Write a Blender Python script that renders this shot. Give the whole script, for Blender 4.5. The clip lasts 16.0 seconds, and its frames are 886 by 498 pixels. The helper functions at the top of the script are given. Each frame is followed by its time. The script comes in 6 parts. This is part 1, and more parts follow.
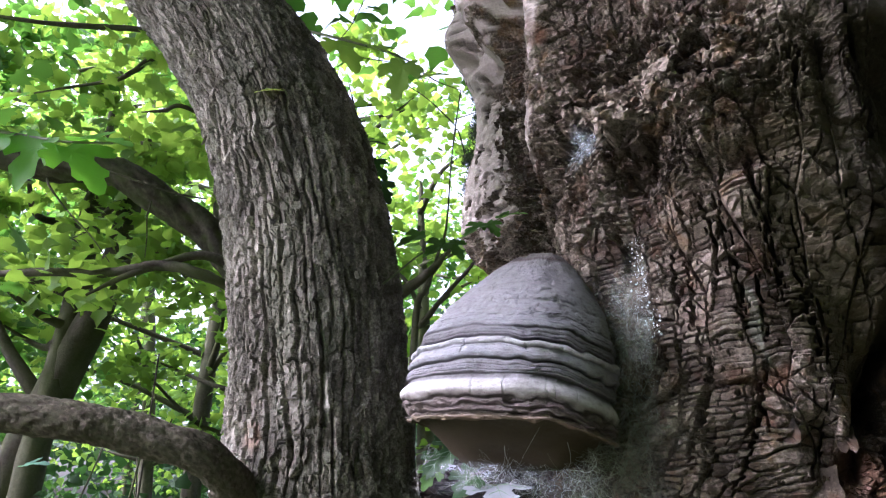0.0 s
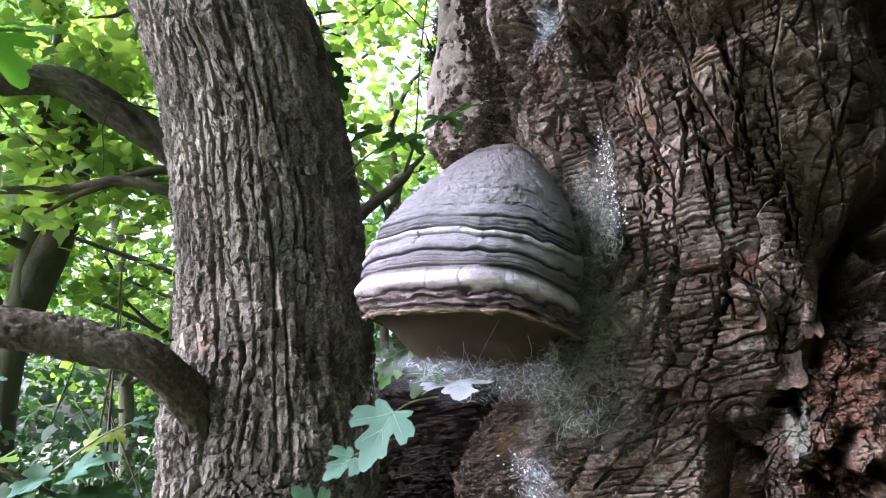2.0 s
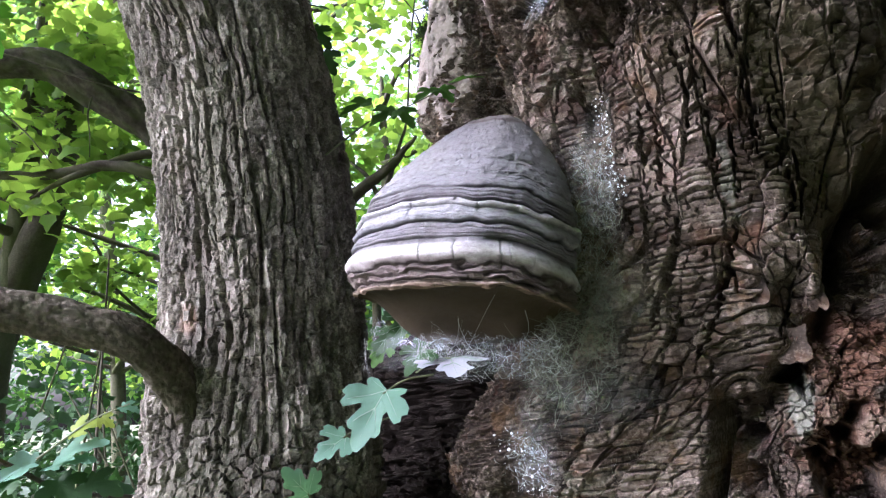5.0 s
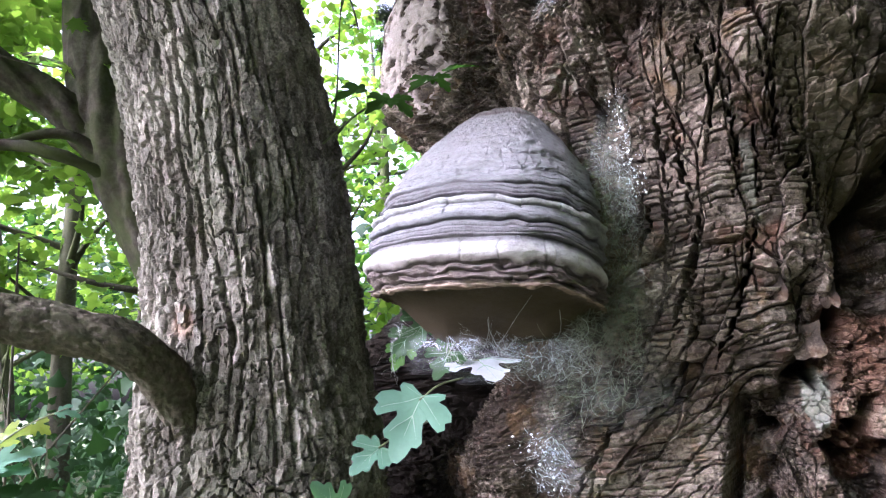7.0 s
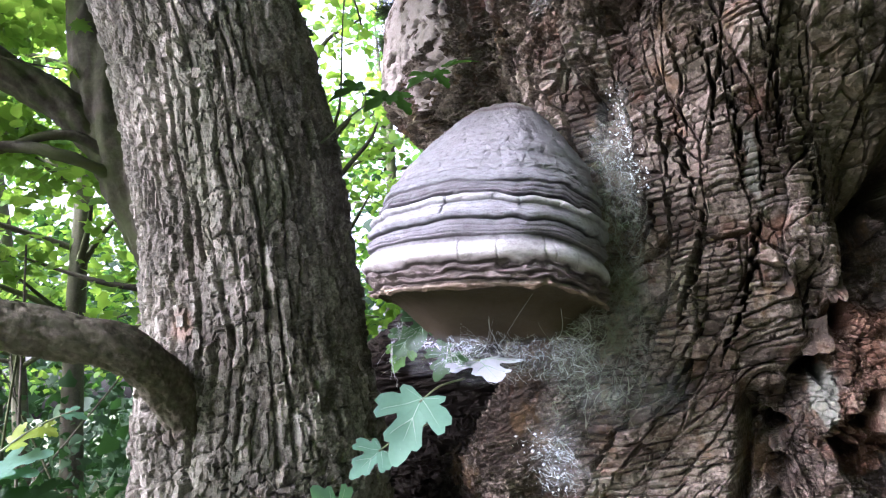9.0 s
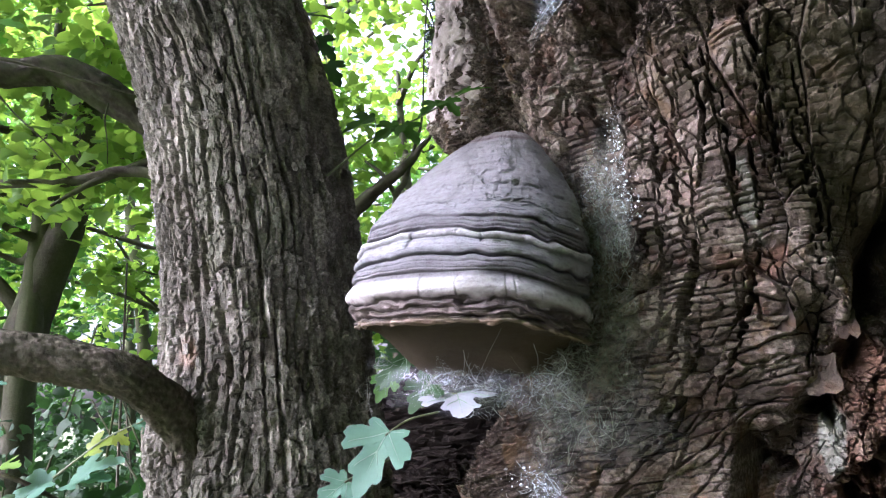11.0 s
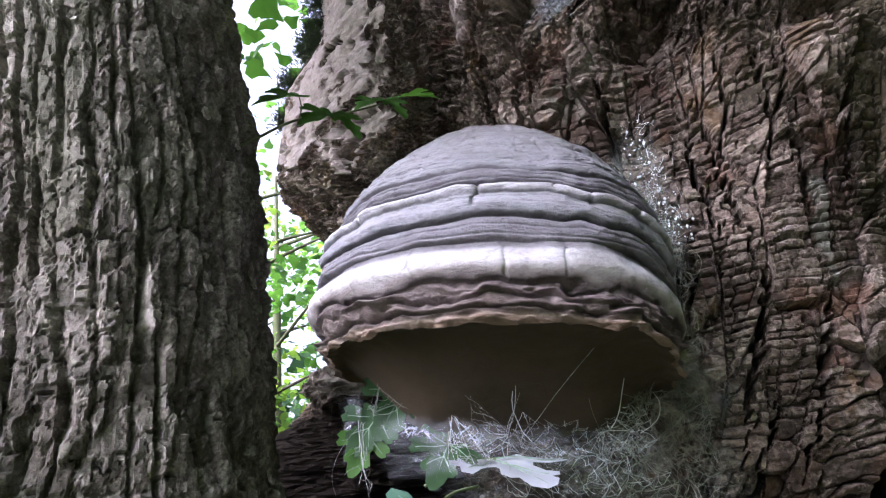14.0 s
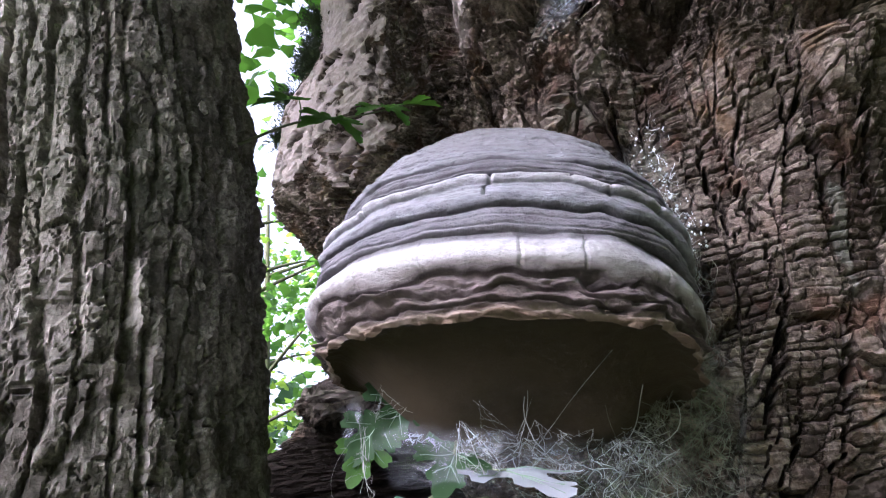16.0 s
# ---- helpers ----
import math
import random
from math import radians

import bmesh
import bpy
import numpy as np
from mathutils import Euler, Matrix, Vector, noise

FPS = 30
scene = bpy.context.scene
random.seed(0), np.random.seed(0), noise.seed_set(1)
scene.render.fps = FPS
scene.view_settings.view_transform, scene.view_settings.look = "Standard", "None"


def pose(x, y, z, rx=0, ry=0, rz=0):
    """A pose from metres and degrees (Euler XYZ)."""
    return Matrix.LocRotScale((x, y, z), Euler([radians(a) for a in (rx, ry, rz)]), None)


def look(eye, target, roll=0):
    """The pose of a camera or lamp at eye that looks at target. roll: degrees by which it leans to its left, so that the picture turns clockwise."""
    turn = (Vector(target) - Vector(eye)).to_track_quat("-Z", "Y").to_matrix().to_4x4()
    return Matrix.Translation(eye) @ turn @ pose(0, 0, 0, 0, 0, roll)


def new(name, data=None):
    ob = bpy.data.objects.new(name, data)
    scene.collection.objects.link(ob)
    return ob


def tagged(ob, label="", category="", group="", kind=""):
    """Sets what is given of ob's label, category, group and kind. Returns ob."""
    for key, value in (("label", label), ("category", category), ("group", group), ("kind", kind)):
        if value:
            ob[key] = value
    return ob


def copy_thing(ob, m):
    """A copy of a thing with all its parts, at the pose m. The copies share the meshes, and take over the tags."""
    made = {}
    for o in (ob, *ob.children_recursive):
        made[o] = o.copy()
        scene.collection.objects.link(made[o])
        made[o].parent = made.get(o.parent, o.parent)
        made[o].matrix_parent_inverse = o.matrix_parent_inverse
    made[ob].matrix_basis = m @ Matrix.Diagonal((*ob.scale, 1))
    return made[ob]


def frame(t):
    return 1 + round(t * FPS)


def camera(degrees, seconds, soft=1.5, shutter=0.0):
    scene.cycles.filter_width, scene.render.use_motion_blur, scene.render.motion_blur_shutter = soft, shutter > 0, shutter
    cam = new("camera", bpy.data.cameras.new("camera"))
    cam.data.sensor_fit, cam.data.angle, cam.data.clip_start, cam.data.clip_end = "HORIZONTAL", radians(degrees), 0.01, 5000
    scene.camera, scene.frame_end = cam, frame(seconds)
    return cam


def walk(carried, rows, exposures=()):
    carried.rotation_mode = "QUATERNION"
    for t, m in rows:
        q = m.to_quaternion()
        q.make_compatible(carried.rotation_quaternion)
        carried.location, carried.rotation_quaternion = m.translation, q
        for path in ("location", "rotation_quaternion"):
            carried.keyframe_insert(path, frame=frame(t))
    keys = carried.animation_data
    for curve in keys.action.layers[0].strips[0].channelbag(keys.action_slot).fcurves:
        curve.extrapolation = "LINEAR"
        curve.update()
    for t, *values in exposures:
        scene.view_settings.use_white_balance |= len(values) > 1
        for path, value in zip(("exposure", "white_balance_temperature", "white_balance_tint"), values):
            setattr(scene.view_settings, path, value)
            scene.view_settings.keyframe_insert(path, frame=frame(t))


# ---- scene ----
cam = camera(65.3, 16.0, soft=1.2)
PATH = [
    (0, (-0.006, 0.001, 1.296), (0.038, 1.877, 1.99), -2.6),
    (0.5, (0.004, 0.019, 1.287), (0.06, 1.925, 1.889), -3.4),
    (1, (0.013, 0.036, 1.285), (0.11, 1.967, 1.798), -3.9),
    (1.5, (0.014, 0.044, 1.281), (0.116, 1.985, 1.755), -4.0),
    (2, (0.014, 0.049, 1.284), (0.118, 1.993, 1.742), -4.2),
    (2.5, (0.016, 0.051, 1.282), (0.119, 1.998, 1.727), -4.3),
    (3, (0.015, 0.056, 1.28), (0.122, 2.004, 1.72), -4.3),
    (3.5, (0.018, 0.063, 1.278), (0.116, 2.013, 1.713), -4.6),
    (4, (0.02, 0.069, 1.276), (0.118, 2.02, 1.704), -4.5),
    (4.5, (0.022, 0.071, 1.276), (0.125, 2.023, 1.7), -4.6),
    (6.8, (-0.082, 0.106, 1.3), (0.272, 2.041, 1.663), -5.7),
    (7, (-0.09, 0.111, 1.303), (0.299, 2.041, 1.657), -6.0),
    (7.5, (-0.114, 0.119, 1.31), (0.34, 2.037, 1.65), -6.2),
    (8, (-0.133, 0.13, 1.313), (0.376, 2.036, 1.639), -6.1),
    (8.5, (-0.117, 0.131, 1.31), (0.354, 2.048, 1.628), -6.4),
    (8.7, (-0.103, 0.126, 1.308), (0.33, 2.051, 1.635), -6.6),
    (10.8, (0.031, 0.092, 1.311), (0.055, 2.056, 1.69), -5.5),
    (11, (0.034, 0.096, 1.316), (0.092, 2.055, 1.713), -5.5),
    (11.5, (0.012, 0.116, 1.313), (0.193, 2.058, 1.755), -5.4),
    (12, (-0.048, 0.181, 1.297), (0.359, 2.058, 1.856), -5.7),
    (12.5, (-0.102, 0.238, 1.291), (0.483, 2.051, 1.899), -5.7),
    (13, (-0.119, 0.284, 1.295), (0.602, 2.031, 1.948), -5.8),
    (13.5, (-0.131, 0.326, 1.291), (0.619, 2.053, 1.965), -5.4),
    (14, (-0.135, 0.365, 1.284), (0.688, 2.037, 2.009), -6.3),
    (14.5, (-0.129, 0.387, 1.283), (0.735, 2.016, 2.057), -6.7),
    (15, (-0.138, 0.4, 1.279), (0.727, 2.011, 2.089), -6.4),
    (15.5, (-0.134, 0.393, 1.276), (0.698, 2.011, 2.106), -5.9),
    (16, (-0.133, 0.394, 1.275), (0.706, 2.02, 2.083), -6.0),
]
walk(cam, [(t, look(eye, target, roll)) for t, eye, target, roll in PATH],
     [(0.0, 2.84, 5500, 30), (1.0, 3.12, 5500, 30), (2.0, 3.12, 5500, 30), (4.5, 3.14, 5500, 30), (7.0, 3.31, 5500, 30), (8.5, 3.31, 5500, 30), (11.0, 3.17, 5500, 30), (12.0, 2.98, 5500, 30), (12.5, 2.79, 5500, 30), (13.0, 2.75, 5500, 30), (16.0, 2.68, 5500, 30)])

# ---------------------------------------------------------------- light
world = bpy.data.worlds.new("world")
scene.world = world
world.use_nodes = True
wn = world.node_tree.nodes
sky = wn.new("ShaderNodeTexSky")
sky.sky_type, sky.sun_disc = "NISHITA", False
sky.sun_elevation, sky.sun_rotation = radians(43), radians(-106)
sky.air_density, sky.dust_density, sky.ozone_density = 1.1, 10.0, 0.6
wn["Background"].inputs["Strength"].default_value = 0.15
thin_cloud = wn.new("ShaderNodeHueSaturation")
thin_cloud.inputs["Saturation"].default_value = 0.4
world.node_tree.links.new(sky.outputs["Color"], thin_cloud.inputs["Color"])
world.node_tree.links.new(thin_cloud.outputs["Color"], wn["Background"].inputs["Color"])
sun = new("sun", bpy.data.lights.new("sun", "SUN"))
sun.data.energy, sun.data.angle, sun.data.color = 2.3, radians(16.0), (1.0, 0.97, 0.93)
sun.matrix_world = look((-6.7, -1.9, 6.5), (0, 0, 0))


# ---------------------------------------------------------------- numpy noise
def rnd2(ix, iy, seed):
    h = (ix.astype(np.int64) * 374761393 + iy.astype(np.int64) * 668265263 + seed * 974634777) & 0x7FFFFFFF
    h = ((h ^ (h >> 13)) * 1274126177) & 0x7FFFFFFF
    h = ((h ^ (h >> 16)) * 69069 + 12345) & 0x7FFFFFFF
    return ((h >> 4) & 0xFFFFFF) / float(0xFFFFFF)


def vnoise(x, y, seed=0):
    ix, iy = np.floor(x), np.floor(y)
    fx, fy = x - ix, y - iy
    fx, fy = fx * fx * (3 - 2 * fx), fy * fy * (3 - 2 * fy)
    a, b = rnd2(ix, iy, seed), rnd2(ix + 1, iy, seed)
    c, d = rnd2(ix, iy + 1, seed), rnd2(ix + 1, iy + 1, seed)
    return (a + (b - a) * fx) * (1 - fy) + (c + (d - c) * fx) * fy - 0.5


def fbm(x, y, octaves=4, seed=0):
    out, amp = 0, 1.0
    for k in range(octaves):
        out = out + amp * vnoise(x * 2 ** k + 17.3 * k, y * 2 ** k - 9.1 * k, seed + k)
        amp *= 0.5
    return out


def worley(x, y, seed=0, jitter=0.9):
    """Distance to the cell's edge and a random number of the cell."""
    ix, iy = np.floor(x), np.floor(y)
    f1 = np.full(x.shape, 9.0)
    f2 = np.full(x.shape, 9.0)
    cell = np.zeros(x.shape)
    for dx in (-1, 0, 1):
        for dy in (-1, 0, 1):
            cx, cy = ix + dx, iy + dy
            px = cx + 0.5 + jitter * (rnd2(cx, cy, seed) - 0.5)
            py = cy + 0.5 + jitter * (rnd2(cx, cy, seed + 51) - 0.5)
            d = np.hypot(px - x, py - y)
            near = d < f1
            f2 = np.where(near, f1, np.minimum(f2, d))
            cell = np.where(near, rnd2(cx, cy, seed + 97), cell)
            f1 = np.where(near, d, f1)
    return f2 - f1, cell


def smooth(a, b, x):
    s = np.clip((x - a) / (b - a), 0, 1)
    return s * s * (3 - 2 * s)


def bump(a, b, ca, cb, sa, sb):
    return np.exp(-((a - ca) / sa) ** 2 - ((b - cb) / sb) ** 2)


# ---------------------------------------------------------------- mesh helpers
def grid_mesh(name, co, wrap=False, flip=False, flat=False, **attrs):
    """A mesh from a grid of places (rows, columns, 3); wrap closes the rows' ends."""
    nu, nv = co.shape[:2]
    idx = np.arange(nu * nv).reshape(nu, nv)
    a = idx if wrap else idx[:-1]
    b = np.roll(idx, -1, axis=0) if wrap else idx[1:]
    quads = np.stack([a[:, :-1], b[:, :-1], b[:, 1:], a[:, 1:]], axis=-1).reshape(-1, 4)
    if flip:
        quads = quads[:, ::-1]
    return raw_mesh(name, co.reshape(-1, 3), quads, flat, **attrs)


def raw_mesh(name, co, faces, flat=False, **attrs):
    me = bpy.data.meshes.new(name)
    n, k = faces.shape
    me.vertices.add(len(co))
    me.vertices.foreach_set("co", np.ascontiguousarray(co, dtype=np.float32).ravel())
    me.loops.add(n * k)
    me.loops.foreach_set("vertex_index", np.ascontiguousarray(faces, dtype=np.int32).ravel())
    me.polygons.add(n)
    me.polygons.foreach_set("loop_start", np.arange(0, n * k, k, dtype=np.int32))
    me.update(calc_edges=True)
    me.polygons.foreach_set("use_smooth", np.full(n, not flat))
    for key, val in attrs.items():
        at = me.attributes.new(key, "FLOAT", "POINT")
        at.data.foreach_set("value", np.ascontiguousarray(val, dtype=np.float32).ravel())
    me.validate()
    return me


def part(name, data, material, parent=None, label=""):
    """One mesh object, from a bmesh or a mesh, under a thing or a part."""
    if isinstance(data, bmesh.types.BMesh):
        me = bpy.data.meshes.new(name)
        data.to_mesh(me)
        data.free()
        for p in me.polygons:
            p.use_smooth = True
        data = me
    ob = new(name, data)
    if material and not data.materials:
        data.materials.append(material)
    if parent:
        ob.parent = parent
    return tagged(ob, label)


def thing(name, label, category, group="", kind="", at=(0, 0, 0)):
    ob = new(name)
    ob.location = at
    ob.empty_display_size = 0.05
    bpy.context.view_layer.update()
    return tagged(ob, label, category, group, kind)


def spline(points, n):
    """n places on a smooth curve through the points, which may carry more columns."""
    p = np.asarray(points, float)
    p = np.vstack([2 * p[0] - p[1], p, 2 * p[-1] - p[-2]])
    s = np.linspace(0, len(p) - 3 - 1e-6, n)
    i = s.astype(int)
    f = (s - i)[:, None]
    a, b, c, d = p[i], p[i + 1], p[i + 2], p[i + 3]
    return 0.5 * (2 * b + (c - a) * f + (2 * a - 5 * b + 4 * c - d) * f ** 2 + (3 * b - a - 3 * c + d) * f ** 3)


def tube(points, n=24, sides=10, rough=0.0, grain=0.02, seed=0, ridges=0.0):
    """A limb round a curve of (x, y, z, radius), as a grid of places, with lumps."""
    c = spline(points, n)
    ctr, rad = c[:, :3], c[:, 3]
    tan = np.gradient(ctr, axis=0)
    tan /= np.linalg.norm(tan, axis=1)[:, None]
    up = np.array([0.31, 0.17, 0.93])
    if abs(tan[0] @ up) > 0.9:
        up = np.array([0.95, 0.2, 0.1])
    e1 = np.cross(tan, up)
    e1 /= np.linalg.norm(e1, axis=1)[:, None]
    e2 = np.cross(tan, e1)
    ang = np.linspace(0, 2 * math.pi, sides, endpoint=False)
    length = np.concatenate([[0], np.cumsum(np.linalg.norm(np.diff(ctr, axis=0), axis=1))])
    r = rad[None, :] * np.ones((sides, 1))
    if rough:
        x = np.cos(ang)[:, None] * rad[None, :] / grain + 40
        y = np.sin(ang)[:, None] * rad[None, :] / grain + length[None, :] / grain / 3
        r = r + rough * fbm(x + y * 0.37, y, 3, seed) * 2
    if ridges:
        u = ang[:, None] * rad.mean() + 0.006 * fbm(4 * ang[:, None], length[None, :] / 0.05, 3, seed + 1)
        ed, c = worley(u / (ridges * 3.2), (length[None, :] + 0.01 * fbm(3 * ang[:, None], length[None, :] / 0.03, 2, seed + 2)) / (ridges * 14), seed + 3)
        _, c2 = worley(u / (ridges * 2.2), length[None, :] / (ridges * 3.5) + 0 * u, seed + 4)
        r = r + ridges * (0.5 * (c - 0.5) - 0.9 * (1 - smooth(0.0, 0.3, ed)) + 0.35 * (c2 - 0.5))
    co = ctr[None] + r[..., None] * (np.cos(ang)[:, None, None] * e1[None] + np.sin(ang)[:, None, None] * e2[None])
    return co


def tube_mesh(name, points, **kw):
    return grid_mesh(name, tube(points, **kw), wrap=True)


# ---------------------------------------------------------------- materials
def nodes(name, rough=0.8):
    m = bpy.data.materials.new(name)
    m.use_nodes = True
    nt = m.node_tree
    bs = nt.nodes["Principled BSDF"]
    bs.inputs["Roughness"].default_value = rough

    def add(kind, **kw):
        nd = nt.nodes.new(kind)
        for k, v in kw.items():
            nd.inputs[k.replace("_", " ")].default_value = v
        return nd

    def link(a, b):
        nt.links.new(a, b)
    return m, nt, bs, add, link


def ramp(add, stops):
    nd = add("ShaderNodeValToRGB")
    el = nd.color_ramp.elements
    while len(el) < len(stops):
        el.new(0.5)
    for e, (p, c) in zip(el, stops):
        e.position, e.color = p, (*c, 1)
    return nd


def mixed(add, link, fac, a, b, blend="MIX"):
    nd = add("ShaderNodeMix")
    nd.data_type, nd.blend_type = "RGBA", blend
    for sock, v in ((nd.inputs[0], fac), (nd.inputs[6], a), (nd.inputs[7], b)):
        if isinstance(v, (int, float)):
            sock.default_value = v
        elif isinstance(v, tuple):
            sock.default_value = (*v, 1)
        else:
            link(v, sock)
    return nd.outputs[2]


def attribute(nt, name):
    nd = nt.nodes.new("ShaderNodeAttribute")
    nd.attribute_name = name
    return nd.outputs["Fac"]


def noise_tex(add, link, coord, scale, detail=5, rough=0.6, stretch=(1, 1, 1)):
    mp = add("ShaderNodeMapping")
    mp.inputs["Scale"].default_value = stretch
    link(coord, mp.inputs["Vector"])
    nz = add("ShaderNodeTexNoise", Scale=scale, Detail=detail, Roughness=rough)
    link(mp.outputs[0], nz.inputs["Vector"])
    return nz.outputs["Fac"]


def bumped(add, link, bs, height, strength, dist):
    b = add("ShaderNodeBump", Strength=strength, Distance=dist)
    link(height, b.inputs["Height"])
    link(b.outputs[0], bs.inputs["Normal"])


def object_coord(add):
    return add("ShaderNodeTexCoord").outputs["Object"]


def bark_material(name, dark, mid, light, bare, moss, grain=260.0, rust=0.5, layered=1.0, patches=False):
    """Bark: tone of each plate, larger stains, bare wood and green growth in patches, and painted shade."""
    m, nt, bs, add, link = nodes(name, 0.9)
    co = object_coord(add)
    big = noise_tex(add, link, co, 9, 4)
    fine = noise_tex(add, link, co, grain, 4, 0.7)
    red = noise_tex(add, link, co, 23, 3)
    tone = attribute(nt, "tone")
    s = add("ShaderNodeMath")
    s.operation = "MULTIPLY_ADD"
    link(tone, s.inputs[0])
    s.inputs[1].default_value = 0.55
    link(fine, s.inputs[2])
    s2 = add("ShaderNodeMath")
    s2.operation = "ADD"
    link(s.outputs[0], s2.inputs[0])
    link(big, s2.inputs[1])
    s3 = add("ShaderNodeMapRange")
    link(s2.outputs[0], s3.inputs[0])
    s3.inputs[1].default_value, s3.inputs[2].default_value = 0.72, 1.72
    rp = ramp(add, [(0.05, dark), (0.5, mid), (1.0, light)])
    link(s3.outputs[0], rp.inputs[0])
    shade = ramp(add, [(0.05, (0.25, 0.25, 0.25)), (0.9, (1, 1, 1))])
    link(s3.outputs[0], shade.inputs[0])
    rr = ramp(add, [(0.5, (0, 0, 0)), (0.75, (rust, rust, rust))])
    link(red, rr.inputs[0])
    tint = mixed(add, link, rr.outputs[0], rp.outputs[0], tuple(min(1, c * k) for c, k in zip(mid, (1.25, 0.78, 0.6))))
    bw = ramp(add, [(0.2, tuple(0.7 * c for c in bare)), (0.75, bare)])
    link(fine, bw.inputs[0])
    if patches:
        for scale, lo, hi, much, colour in ((17, 0.57, 0.66, 0.75, (0.17, 0.105, 0.052)), (13, 0.60, 0.70, 0.7, (0.30, 0.285, 0.225)), (29, 0.60, 0.66, 0.75, (0.095, 0.052, 0.036)), (21, 0.62, 0.70, 0.6, (0.34, 0.29, 0.26))):
            patch = ramp(add, [(lo, (0, 0, 0)), (hi, (much, much, much))])
            link(noise_tex(add, link, co, scale, 4, 0.65, (1 + 0.01 * scale, 1, 0.7)), patch.inputs[0])
            tint = mixed(add, link, patch.outputs[0], tint, mixed(add, link, 1.0, colour, shade.outputs[0], "MULTIPLY"))
    c2 = mixed(add, link, attribute(nt, "bare"), tint, bw.outputs[0])
    c2 = mixed(add, link, attribute(nt, "rust"), c2, mixed(add, link, fine, (0.05, 0.021, 0.012), (0.17, 0.08, 0.043)))
    c3 = mixed(add, link, attribute(nt, "moss"), c2, moss)
    c3 = mixed(add, link, attribute(nt, "lichen"), c3, mixed(add, link, fine, (0.15, 0.165, 0.13), (0.32, 0.34, 0.29)))
    # near-black colour that paints shade onto the bark
    c3 = mixed(add, link, attribute(nt, "painted_shade"), c3, mixed(add, link, fine, (0.006, 0.0045, 0.0035), (0.02, 0.015, 0.011)))
    link(c3, bs.inputs["Base Color"])
    bs.inputs["Specular IOR Level"].default_value = 0.1
    lay = noise_tex(add, link, co, grain * 0.45, 6, 0.7, (1, 1, 1 + 2.2 * layered))
    hsum = add("ShaderNodeMath")
    hsum.operation = "ADD"
    link(fine, hsum.inputs[0])
    link(lay, hsum.inputs[1])
    bumped(add, link, bs, hsum.outputs[0], 0.9, 0.0022)
    return m


def leaf_material(name, a, b, through_colour, gloss=0.65, thin=0.5):
    m, nt, bs, add, link = nodes(name, gloss)
    geo = add("ShaderNodeNewGeometry")
    rp = ramp(add, [(0.0, a), (1.0, b)])
    link(geo.outputs["Random Per Island"], rp.inputs[0])
    vein = noise_tex(add, link, object_coord(add), 180, 3)
    col = mixed(add, link, 0.25, rp.outputs[0], vein, "OVERLAY")
    link(col, bs.inputs["Base Color"])
    bs.inputs["Specular IOR Level"].default_value = 0.25
    tr = add("ShaderNodeBsdfTranslucent")
    tr.inputs["Color"].default_value = (*through_colour, 1)
    mx = add("ShaderNodeMixShader")
    mx.inputs[0].default_value = thin
    link(bs.outputs[0], mx.inputs[1])
    link(tr.outputs[0], mx.inputs[2])
    link(mx.outputs[0], nt.nodes["Material Output"].inputs["Surface"])
    return m


BARK_OLD = bark_material("old_bark", (0.008, 0.0062, 0.005), (0.058, 0.045, 0.035), (0.38, 0.318, 0.262), (0.54, 0.465, 0.44), (0.046, 0.042, 0.021), 240, 0.5, patches=True)
BARK_GREY = bark_material("grey_bark", (0.014, 0.0125, 0.0105), (0.108, 0.099, 0.082), (0.36, 0.335, 0.29), (0.36, 0.25, 0.19), (0.11, 0.12, 0.08), 300, 0.12, 0.0)
BARK_BRANCH = bark_material("branch_bark", (0.03, 0.026, 0.02), (0.075, 0.064, 0.048), (0.17, 0.15, 0.12), (0.2, 0.17, 0.14), (0.06, 0.064, 0.036), 200, 0.1, 0.0)
BARK_FAR = bark_material("woodland_bark", (0.025, 0.021, 0.017), (0.06, 0.052, 0.043), (0.12, 0.108, 0.09), (0.2, 0.17, 0.14), (0.07, 0.09, 0.03), 60, 0.2, 0.0)
LEAF = leaf_material("maple_leaf", (0.024, 0.072, 0.019), (0.06, 0.135, 0.03), (0.10, 0.245, 0.027))
# lit copy of the maple leaf: sunlight is put into its colour
LEAF_LIGHT = leaf_material("lit_leaf", (0.06, 0.14, 0.025), (0.13, 0.23, 0.035), (0.26, 0.42, 0.045))
# shaded copy of the maple leaf: shade is put into its colour
LEAF_SHADED = leaf_material("shaded_leaf", (0.012, 0.034, 0.014), (0.027, 0.064, 0.022), (0.028, 0.08, 0.014), 0.6, 0.3)
LEAF_NEAR = leaf_material("bluish_green_leaf", (0.085, 0.185, 0.135), (0.11, 0.22, 0.16), (0.09, 0.21, 0.08), 0.6)
# the sky's pale reflection is put into this leaf's colour
LEAF_SHEEN = leaf_material("sky_sheen_leaf", (0.46, 0.49, 0.55), (0.50, 0.53, 0.58), (0.3, 0.34, 0.32), 0.55)
LEAF_SUN = leaf_material("sunlit_leaf", (0.035, 0.12, 0.014), (0.05, 0.15, 0.018), (0.17, 0.46, 0.03))
LEAF_YELLOW = leaf_material("yellow_green_leaf", (0.13, 0.19, 0.03), (0.18, 0.24, 0.038), (0.28, 0.33, 0.035), 0.4)


